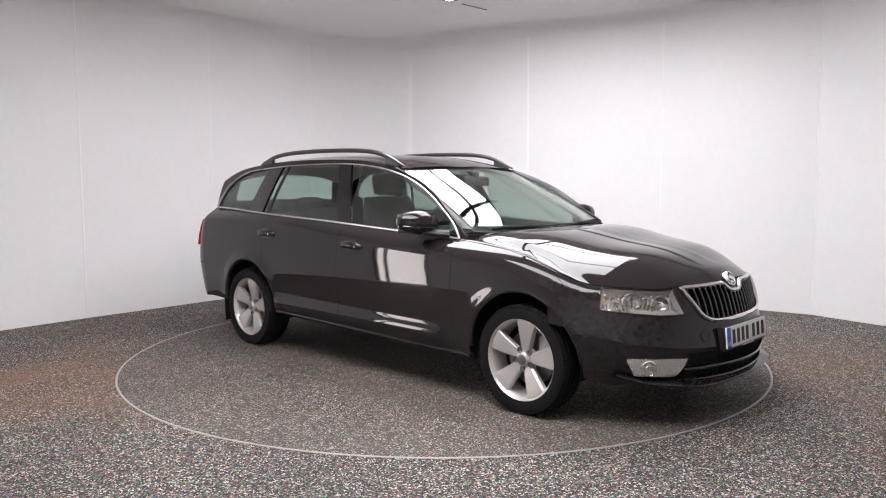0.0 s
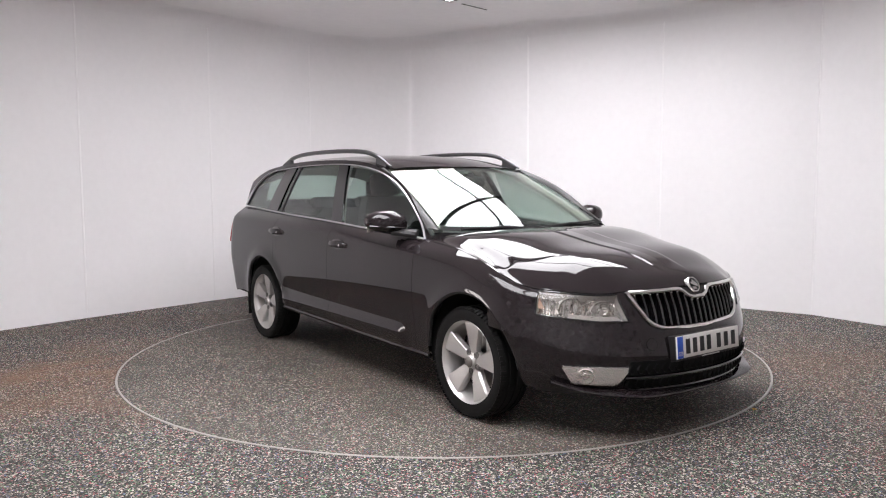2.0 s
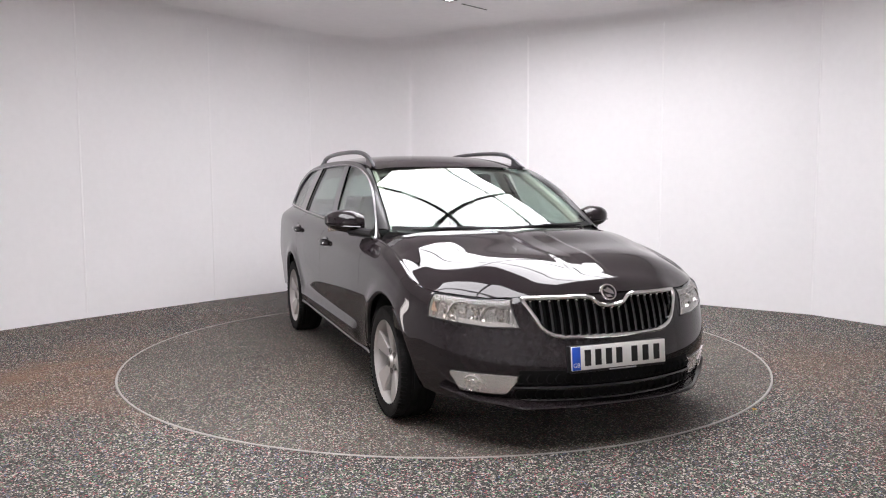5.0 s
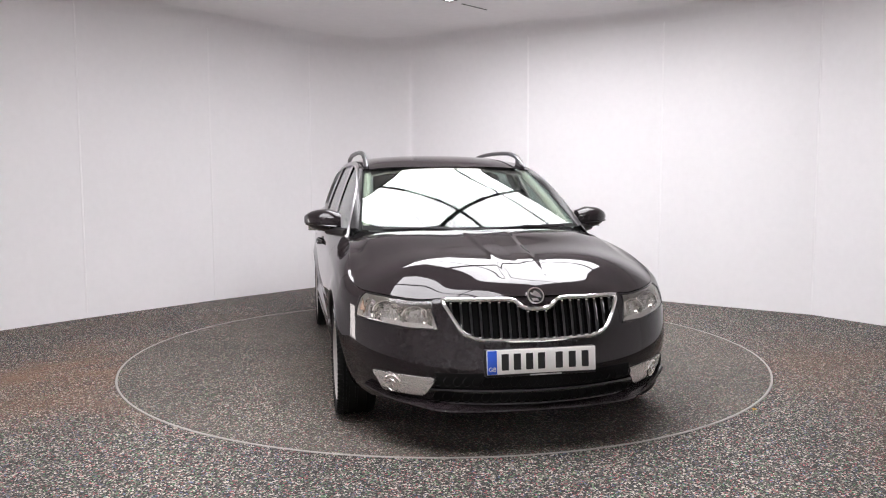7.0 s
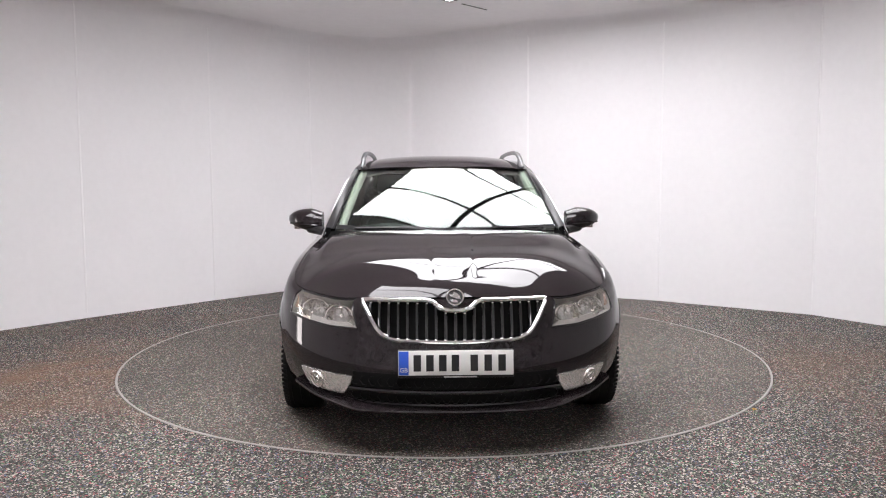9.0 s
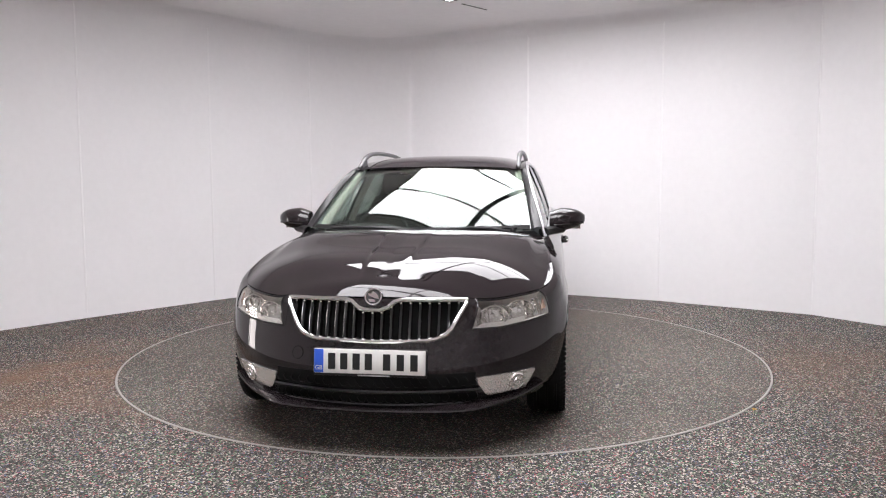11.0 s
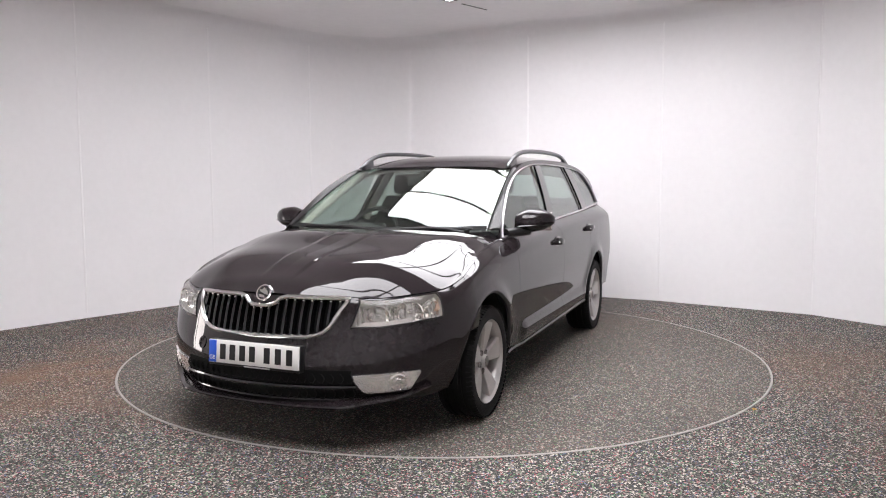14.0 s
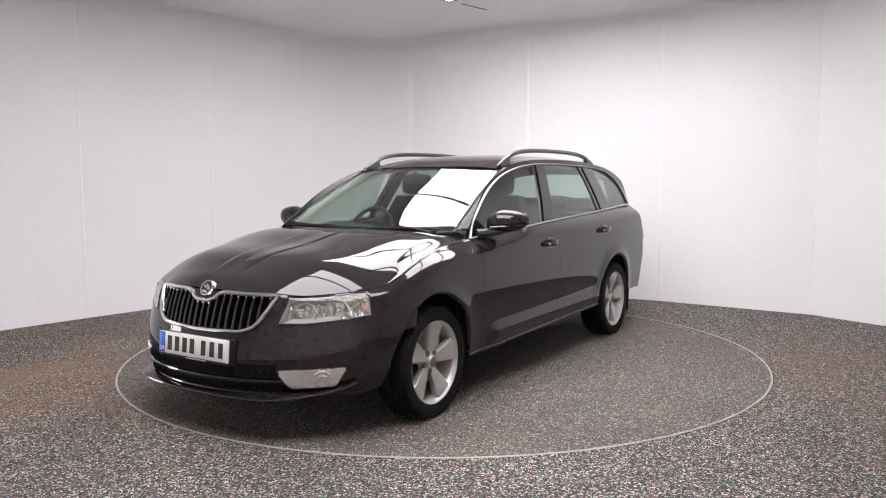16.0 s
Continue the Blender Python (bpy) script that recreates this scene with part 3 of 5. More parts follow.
def roof(car):
    rows = []
    for i in range(61):
        row = []
        for j in range(41):
            w = j / 20 - 1
            hx = 0.312 - 0.125 * abs(w) ** 2
            rx = -1.955 + 0.035 * (1 - (1 - min(abs(w), 1) ** 3) ** (1 / 3)) if abs(w) < 1 else TX
            x = hx + (rx - hx) * i / 60
            yw = cabin_y(max(x, TX), edge_z(max(x, TX))) - 0.004
            ze = edge_z(max(x, TX)) - (0.16 * max(0, TX - x))
            yw = min(yw, cabin_y(0.18, edge_z(0.18)) + 0.01)
            y = yw * w
            z = roof_mid(x) - (roof_mid(x) - ze) * abs(w) ** 2.8
            z -= 0.006 * math.exp(-((abs(w) - 0.86) / 0.035) ** 2)      # roof ditch
            row.append(Vector((x, y, z)))
        rows.append(row)
    return part("roof", sheet(rows), PAINT, car, "black roof skin", thick=0.006, sharp=60)


def pane(name, car, x0, x1, s, lo, hi, mat, lift=0.0, n=20, rows=10, thick=0.003, lean=(0, 0), label=""):
    """A piece of the cabin's side; lean moves the top ends fore and aft."""
    cols = []
    for i in range(n + 1):
        u = i / n
        xb, xt = x0 + (x1 - x0) * u, x0 + lean[0] + (x1 + lean[1] - x0 - lean[0]) * u
        col = []
        zl, zh = lo(xb), hi(xt)
        for k in range(rows + 1):
            z = zl + (zh - zl) * k / rows
            x = xb + (xt - xb) * k / rows
            zz = min(z, hi(x)) if lean == (0, 0) else z
            col.append(Vector((x, s * (cabin_y(x, zz) + lift), zz)))
        cols.append(col)
    return part(name, sheet(cols, flip=s < 0), mat, car, label, thick=thick, sharp=50)


def cabin(car):
    for s in (1, -1):
        # roof side and pillars over the glass
        cols = []
        for x in sorted(set(np.linspace(TX, 0.945, 90).tolist() + [0.885])):
            lo = glass_top(x) if x < 0.885 else belt(x)
            hi = max(edge_z(x), lo + 0.002)
            cols.append([Vector((x, s * cabin_y(x, lo + (hi - lo) * k / 6), lo + (hi - lo) * k / 6)) for k in range(7)])
        part("roof_side", sheet(cols, flip=s < 0), PAINT, car, "black roof side and front pillar", thick=0.004, sharp=60)
        # front pillar's inner face to the windscreen
        cols = []
        for i in range(21):
            u = i / 20
            x = 0.875 + (0.17 - 0.875) * u
            a = Vector((x, s * cabin_y(x, edge_z(x)), edge_z(x)))
            b = screen_point(u * 1.0, 1.0)
            b.y *= s
            cols.append([a, a.lerp(b, 0.5) + Vector((0.006, 0, 0.004)), b])
        part("front_pillar", sheet(cols, flip=s < 0), PLASTIC, car, "black pillar trim beside the windscreen", thick=0.004)
        # side glass
        pane("front_door_glass", car, -0.155, 0.882, s, belt, glass_top, GLASS, -0.006, 40, label="tinted side glass")
        pane("rear_door_glass", car, -1.20, -0.21, s, belt, glass_top, GLASS, -0.006, 24, label="tinted side glass")
        pane("cargo_glass", car, -1.90, -1.19, s, belt, glass_top, GLASS, -0.006, 30, label="tinted rear side glass")
        # pillars between the panes
        pane("centre_pillar", car, -0.25, -0.10, s, belt, glass_top, GLOSS_BLACK, 0.002, 4, 12, 0.02, (-0.17, -0.185), "gloss black centre pillar")
        pane("rear_pillar", car, -1.40, -1.20, s, belt, glass_top, GLOSS_BLACK, 0.002, 4, 12, 0.02, (0.12, 0.10), "gloss black rear pillar")
        pane("glass_divider", car, -1.135, -1.115, s, belt, glass_top, PLASTIC, 0.0, 2, 12, 0.015, (0.10, 0.10))
        # bright line round the glass
        pts = [Vector((x, s * (cabin_y(x, belt(x)) + 0.004), belt(x) + 0.002)) for x in np.linspace(0.875, -1.89, 50)]
        pts += [Vector((x, s * (cabin_y(x, glass_top(x)) + 0.004), glass_top(x))) for x in np.linspace(-1.9, -1.6, 12)]
        pts += [Vector((x, s * (cabin_y(x, glass_top(x)) + 0.004), glass_top(x))) for x in np.linspace(-1.55, 0.885, 60)]
        part("window_trim", tube(bmesh.new(), pts, [0.0098] * 62 + [0.0072] * 60, 6, 0.6, True, Vector((0, 1, 0))), SATIN, car, "bright satin line round the side glass")


def screen_point(u, w):
    """Windscreen: u from the cowl to the roof, w from the middle to the side."""
    a = abs(w)
    b = Vector((1.03 - 0.10 * a ** 2, 0.708 * w, 0.952 + 0.020 * a ** 2))
    t = Vector((0.290 - 0.120 * a ** 2, 0.606 * w, 1.374 - 0.020 * a ** 2))
    p = b.lerp(t, u)
    return p + Vector((0.35, 0, 0.6)) * (0.033 * math.sin(math.pi * u) * (1 - 0.3 * a * a))


def windscreen(car):
    def rows(u0, u1, w0, w1, n, m, lift=0.0):
        return [[screen_point(u0 + (u1 - u0) * i / n, w0 + (w1 - w0) * j / m) + Vector((0.4, 0, 0.7)) * lift for j in range(m + 1)] for i in range(n + 1)]
    ws = part("windscreen", sheet(rows(0, 1, -1, 1, 24, 30)), SCREEN, car, "large raked windscreen, slightly green", thick=0.004)
    ws.visible_shadow = False
    for u0, u1, w0, w1 in ((0.988, 1.0, -0.97, 0.97), (0.0, 0.055, -0.97, 0.97), (0, 1, 0.978, 1.0), (0, 1, -1.0, -0.978)):
        part("screen_border", sheet(rows(u0, u1, w0, w1, 16, 16, 0.003)), SHADE_BLACK, ws, "black screen edge")
    # scuttle under the screen
    cols = []
    for j in range(31):
        w = j / 15 - 1
        b = screen_point(0.0, w)
        a = Vector((1.035 - 0.165 * abs(w) ** 2.2, 0.77 * w, 0))
        a.z = bonnet_z(a.x, a.y) - 0.03
        cols.append([a + Vector((0.05, 0, -0.01)), a, b + Vector((0.0, 0, -0.01)), b + Vector((-0.05, 0, -0.02))])
    part("scuttle_panel", sheet(cols, flip=True), SHADE_BLACK, car, "black plastic scuttle", thick=0.004)
    # wipers
    for sgn, y0, y1, w0 in ((1, 0.60, 0.02, 0), (-1, -0.02, -0.56, 0)):
        bm = bmesh.new()
        pts = []
        for k in range(9):
            y = y0 + (y1 - y0) * k / 8
            p = screen_point(0.012 + 0.022 * math.sin(math.pi * k / 8), y / 0.70)
            pts.append(p + Vector((0.006, 0, 0.008)))
        tube(bm, pts, 0.007, 6)
        piv = Vector((0.98, y0 - 0.02, 0.955))
        tube(bm, [piv, piv.lerp(pts[4], 0.5) + Vector((0.01, 0, 0.012)), pts[4] + Vector((0, 0, 0.004))], 0.009, 6)
        lathe(bm, [(0.001, 0.02), (0.018, 0.018), (0.018, -0.02)], 12, m=Matrix.Translation(piv) @ pose(0, 0, 0, 90))
        part("wiper", bm, PLASTIC, car, "black wiper arm and blade")


def tail_end(car):
    # rear bumper, tailgate and quarters of the tail, one skin each
    def skin(name, za, zb, n, label):
        rows = []
        for k in range(n + 1):
            row = []
            for i in range(-40, 41):
                phi = math.pi / 2 * abs(i) / 40
                x = tail(phi, 0.5).x
                lo = za + (0.06 * (abs(i) / 40) ** 2 if za < 0.4 else 0)
                z = lo + (zb - lo) * k / n
                p = tail(phi, min(max(z, 0.2), 1.06))
                p.z = z
                row.append(side(p, 1 if i > 0 else -1))
            rows.append(row)
        part(name, sheet(rows, flip=True), PAINT, car, label, thick=0.004, sharp=60)
    skin("rear_bumper", 0.268, 0.60, 12, "glossy black rear bumper")
    skin("tailgate", 0.604, belt(TX), 16, "black tailgate skin")
    # rear pillars and screen up to the roof
    rows = []
    zt = belt(TX)
    for k in range(13):
        row = []
        for i in range(-40, 41):
            phi = math.pi / 2 * abs(i) / 40
            c, s = max(math.cos(phi), 0) ** 0.80, max(math.sin(phi), 0) ** 0.80
            b = tail(phi, zt)
            ze = edge_z(TX) - 0.16 * 0.035 * c
            t = Vector((TX - 0.020 * c, cabin_y(TX, edge_z(TX)) * s, ze + (roof_mid(-1.95) - ze) * max(0, 1 - s ** 2.8)))
            p = b.lerp(t, k / 12)
            p += Vector((-0.02 * c, 0.010 * s, 0)) * math.sin(math.pi * k / 12)
            row.append(side(p, 1 if i > 0 else -1))
        rows.append(row)
    bm = bmesh.new()
    vs = [[bm.verts.new(p) for p in row] for row in rows]
    for k in range(12):
        for i in range(80):
            if not (2 <= k < 10 and 22 <= i < 58):
                bm.faces.new((vs[k + 1][i], vs[k + 1][i + 1], vs[k][i + 1], vs[k][i]))
    bmesh.ops.remove_doubles(bm, verts=bm.verts, dist=1e-5)
    body = part("rear_pillars", bm, PAINT, car, "black rear pillars and tailgate frame", thick=0.004, sharp=60)
    scr = [[rows[2 + k][i] + Vector((0.002, 0, -0.001)) for i in range(22, 59)] for k in range(9)]
    part("rear_screen", sheet(scr), GLASS, car, "tinted tailgate glass", thick=0.003)
    for s in (1, -1):
        bm = patch(tail, 0.66, 1.16, lambda a: 0.74, lambda a: 0.97 - 0.06 * (a - 0.75), 12, 6, s, 0.005)
        part("tail_lamp", bm, RED, car, "red rear lamp", thick=0.02)
    bm = box(bmesh.new(), (0.01, 0.52, 0.11), pose(-2.345, 0, 0.80), 0.003)
    part("rear_plate", bm, WHITE_PLATE, car)


def liner_and_floor(car):
    for c in (FX, RX):
        for s in (1, -1):
            bm = bmesh.new()
            cols = []
            for k in range(25):
                a = math.radians(-12 + 204 * k / 24)
                x, z = c + (ARCH + 0.006) * math.cos(a), HUB + (ARCH + 0.006) * math.sin(a)
                cols.append([Vector((x, s * (0.85 - 0.06 * j), z)) for j in range(8)] + [Vector((c + (x - c) * 0.3, s * 0.43, HUB + (z - HUB) * 0.3))])
            part("wheel_arch_liner", sheet(cols), SHADE_BLACK, car, thick=0.004)
            ring = [Vector((c + (ARCH - 0.002) * math.cos(a), s * (flank_y(c + ARCH * math.cos(a), HUB + ARCH * math.sin(a)) - 0.012), HUB + (ARCH - 0.002) * math.sin(a)))
                    for a in np.radians(np.linspace(2, 178, 40))]
            if c == FX:
                for p in ring:
                    if p.x > NX:
                        ph = math.acos(min(1, max(0, (p.x - NX) / (nose_x(0.5) - NX))))
                        p.y = s * (nose(ph, p.z).y - 0.012)
            part("arch_lip", tube(bmesh.new(), ring, 0.012, 6), PLASTIC, car)
    bm = box(bmesh.new(), (1.95, 1.60, 0.06), pose(0.08, 0, 0.285), 0.02)
    box(bm, (3.9, 0.9, 0.06), pose(0.0, 0, 0.275), 0.02)
    part("underbody", bm, SHADE_BLACK, car)
    for s in (1, -1):
        pts = [Vector((x, s * (flank_y(x, sill_z(x)) - 0.004), sill_z(x) + 0.002)) for x in np.linspace(FX - ARCH - 0.02, RX + ARCH + 0.02, 30)]
        part("sill_trim", tube(bmesh.new(), pts, 0.016, 8), PAINT, car, "rounded sill moulding")
        pts = [Vector((RX - ARCH - 0.03, s * y, z)) for y, z in ((0.80, 0.34), (0.80, 0.15))]
        bm = box(bmesh.new(), (0.018, 0.15, 0.20), pose(RX - ARCH - 0.012, s * 0.80, 0.245, 0, -4), 0.006)
        part("mud_flap", bm, RUBBER, car, "black rubber mud flap")


def wheel(car, x, s):
    m = Matrix.Translation((x, s * (0.796 if x > 0 else 0.799), 0.297)) @ pose(0, 0, 0, 0, 0, 0 if s > 0 else 180)
    # local: y outward
    R = 0.298
    bm = lathe(bmesh.new(), [(0.205, 0.062), (0.214, 0.080), (0.222, 0.090), (0.225, 0.087), (0.219, 0.080)], 64)
    rim = part("wheel", bm, ALLOY, car, "five-spoke silver alloy wheel", sharp=40)
    rim.matrix_local = m
    bm = lathe(bmesh.new(), [(0.216, -0.10), (0.219, -0.098), (0.200, -0.08), (0.194, -0.02), (0.200, 0.045), (0.205, 0.064)], 48)
    part("barrel", bm, ALLOY, rim, "silver inner barrel")
    # spokes: five broad blades, each split by a shallow fold
    for k in range(5):
        a = math.radians(97 + 72 * k)
        bm = bmesh.new()
        secs = []
        for r, wd, y in ((0.040, 0.026, 0.050), (0.075, 0.033, 0.058), (0.12, 0.043, 0.066), (0.17, 0.055, 0.073), (0.204, 0.064, 0.077), (0.214, 0.066, 0.075)):
            d = 0.035
            secs.append([(r, -wd, y - d), (r, -wd, y - 0.012), (r, -wd + 0.010, y - 0.001), (r, 0.0, y), (r, wd - 0.003, y), (r, wd, y - 0.004), (r, wd, y - d)])
        rows = [[(p[0] * math.cos(a) - p[1] * math.sin(a), p[2], p[0] * math.sin(a) + p[1] * math.cos(a)) for p in sc] for sc in secs]
        sheet(rows, bm=bm, close=True)
        part("spoke", bm, ALLOY, rim, sharp=25)
    bm = lathe(bmesh.new(), [(0.001, 0.074), (0.031, 0.073), (0.035, 0.066), (0.037, 0.054), (0.066, 0.050), (0.072, 0.02)], 40)
    part("hub", bm, ALLOY, rim, sharp=30)
    bm = lathe(bmesh.new(), [(0.001, 0.0765), (0.026, 0.0765), (0.029, 0.0745), (0.029, 0.07)], 24)
    part("hub_badge", bm, STEEL, rim, "round hub cap badge")
    for k in range(5):
        a = math.radians(61 + 72 * k)
        bm = lathe(bmesh.new(), [(0.001, 0.055), (0.008, 0.055), (0.009, 0.0525), (0.012, 0.0525), (0.013, 0.058), (0.0165, 0.058), (0.018, 0.048)], 14, m=Matrix.Translation((0.054 * math.cos(a), 0, 0.054 * math.sin(a))))
        part("wheel_bolt", bm, STEEL, rim, "wheel bolt in a ringed well", sharp=20)
    part("valve", tube(bmesh.new(), [(0.196, 0.050, 0.03), (0.180, 0.066, 0.028)], 0.006, 8), INK, rim, "black tyre valve")
    bm = lathe(bmesh.new(), [(0.03, -0.01), (0.150, -0.01), (0.150, -0.03), (0.03, -0.03)], 48)
    part("brake_disc", bm, STEEL, rim, "grey steel brake disc", sharp=30)
    bm = lathe(bmesh.new(), [(0.001, -0.035), (0.2, -0.036), (0.2, -0.05)], 32)
    part("wheel_back", bm, SHADE_BLACK, rim)
    a0 = math.radians(150)
    bm = box(bmesh.new(), (0.07, 0.06, 0.14), Matrix.Translation((0.125 * math.cos(a0), -0.01, 0.125 * math.sin(a0))), 0.012)
    part("brake_caliper", bm, LAMP_GREY, rim)
    prof = [(0.217, 0.076), (0.226, 0.091), (0.246, 0.094), (0.272, 0.095), (0.290, 0.093), (0.302, 0.087), (0.309, 0.076), (R, 0.060)]
    tread = []
    for c in (0.045, 0.0, -0.045):
        tread += [(R, c + 0.007), (R - 0.006, c + 0.006), (R - 0.006, c - 0.006), (R, c - 0.007)]
    prof += tread + [(R, -0.06), (0.309, -0.08), (0.290, -0.104), (0.252, -0.103), (0.226, -0.09)]
    prof = [(r if r < 0.227 or r <= R - 0.006 + 1e-6 and r >= R - 0.0061 or r == R else 0.226 + (r - 0.226) * 0.837, y) for r, y in prof]
    tyre = part("tyre", lathe(bmesh.new(), prof, 96), RUBBER, rim, "black low-profile tyre", sharp=30)
    # shoulder blocks of the tread
    bm = bmesh.new()
    for k in range(72):
        a = 2 * math.pi * k / 72
        for yy in (0.083, -0.083):
            box(bm, (0.016, 0.030, 0.006), Matrix.Rotation(-a, 4, "Y") @ Matrix.Translation((0, yy, 0.2930)) @ pose(0, 0, 0, -22 if yy > 0 else 22, 0, 0))
    tagged(part("tread_block", bm, RUBBER, tyre, smooth=False), kind="stuff")
    return rim


def grille(car):
    
    def top(y):
        t = nose_top(nose_phi(min(y, 0.43), 0.70))[2] - 0.010
        dip = 0.047 / (1 + math.exp((y - 0.083) / 0.012))
        return t - dip
    outline = []
    ys = [0.0, 0.04, 0.07, 0.10, 0.13, 0.17, 0.22, 0.28, 0.34, 0.40, 0.428]
    for y in ys:
        outline.append((y, top(y)))
    for y, z in ((0.421, 0.684), (0.408, 0.660), (0.385, 0.619), (0.362, 0.580), (0.338, 0.556), (0.300, 0.540), (0.26, 0.532), (0.13, 0.529), (0.0, 0.528)):
        outline.append((y, z))
    ring = [out_of(nose, nose_phi(max(y, 0.001), z), z, 0.006) for y, z in outline]
    ring = ring + [side(p, -1) for p in ring[::-1][1:-1]]
    fine = []
    for i, p in enumerate(ring):
        q = ring[(i + 1) % len(ring)]
        fine += [p, p.lerp(q, 0.5)]
    frame_ = part("grille_frame", tube(bmesh.new(), fine, 0.0105, 8, 1.1, True), CHROME, car, "bright chrome grille surround")
    # the bonnet's tongue down to the dip, under the badge
    cols = []
    for i in range(-18, 19):
        y = 0.150 * abs(i) / 18
        ph = nose_phi(max(y, 0.001), 0.70)
        zt, zb = nose_top(ph)[2] + 0.003, top(y) + 0.002
        cols.append([side(out_of(nose, ph, min(zb + (zt - zb) * k / 5, 0.715), 0.003), 1 if i > 0 else -1) for k in range(6)])
    part("bonnet_tongue", sheet(cols, flip=True), PAINT, car, "body-coloured tongue of the bonnet under the badge", thick=0.004)
    # black cavity behind
    rows = []
    for k in range(11):
        row = []
        for i in range(-20, 21):
            y = 0.445 * abs(i) / 20
            z = 0.50 + (0.735 - 0.50) * k / 10
            p = out_of(nose, nose_phi(max(y, 0.001), min(z, 0.70)), min(z, 0.70), -0.055)
            p.z = z
            row.append(side(p, 1 if i > 0 else -1))
        rows.append(row)
    part("grille_back", sheet(rows), SHADE_BLACK, car, "dark grille opening", thick=0.003)
    low = linear([0.0, 0.26, 0.30, 0.338, 0.362, 0.385, 0.408, 0.43], [0.532, 0.536, 0.544, 0.560, 0.584, 0.623, 0.664, 0.705])
    for i in range(-9, 10):
        y = 0.0435 * abs(i)
        zt, zb = top(y) - 0.006, low(y)
        s = 1 if i >= 0 else -1
        bm = bmesh.new()
        pts = []
        for k in range(9):
            z = zb + (zt - zb) * k / 8
            pts.append((side(out_of(nose, nose_phi(max(y, 0.001), min(z, 0.70)), min(z, 0.70), 0.0), s), z))
        rows = []
        for p, z in pts:
            p = p.copy()
            p.z = z
            rows.append([p + Vector((-0.045, -0.007, 0)), p + Vector((-0.004, -0.0075, 0)), p + Vector((0.0, -0.003, 0)), p + Vector((0.0, 0.003, 0)), p + Vector((-0.004, 0.0075, 0)), p + Vector((-0.045, 0.007, 0))])
        sheet(rows, bm=bm, close=True)
        sl = part("grille_slat", bm, GLOSS_BLACK, frame_, "upright gloss black slat", sharp=30)
        tip = pts[-1][0].copy()
        tip.z = pts[-1][1] - 0.006
        part("slat_tip", box(bmesh.new(), (0.006, 0.010, 0.007), Matrix.Translation(tip + Vector((0.002, 0, 0))), 0.002), CHROME, frame_)
    # round badge over the dip
    c = Vector((2.188, 0, 0.722))
    m = Matrix.Translation(c) @ pose(0, 0, 0, 0, -28, 0) @ pose(0, 0, 0, 0, 0, -90)
    badge = part("badge", lathe(bmesh.new(), [(0.001, 0.006), (0.034, 0.006), (0.036, 0.0), (0.036, -0.02)], 40, m=m), INK, car, "round badge with chrome ring")
    part("badge_ring", lathe(bmesh.new(), [(0.033, 0.004), (0.035, 0.011), (0.041, 0.011), (0.044, 0.004), (0.044, -0.02)], 40, m=m), CHROME, badge, "chrome ring")
    bm = bmesh.new()
    prism(bm, [(-0.027, -0.012), (-0.006, -0.008), (0.022, 0.004), (0.028, 0.016), (0.012, 0.013), (0.004, 0.026), (-0.008, 0.018), (-0.022, 0.006)], 0.004, m @ pose(0, 0.0065, 0))
    prism(bm, [(-0.014, -0.027), (0.016, -0.026), (0.024, -0.012), (-0.006, -0.014)], 0.004, m @ pose(0, 0.0065, 0))
    part("badge_relief", bm, CHROME, badge, "plain chrome relief", smooth=False)


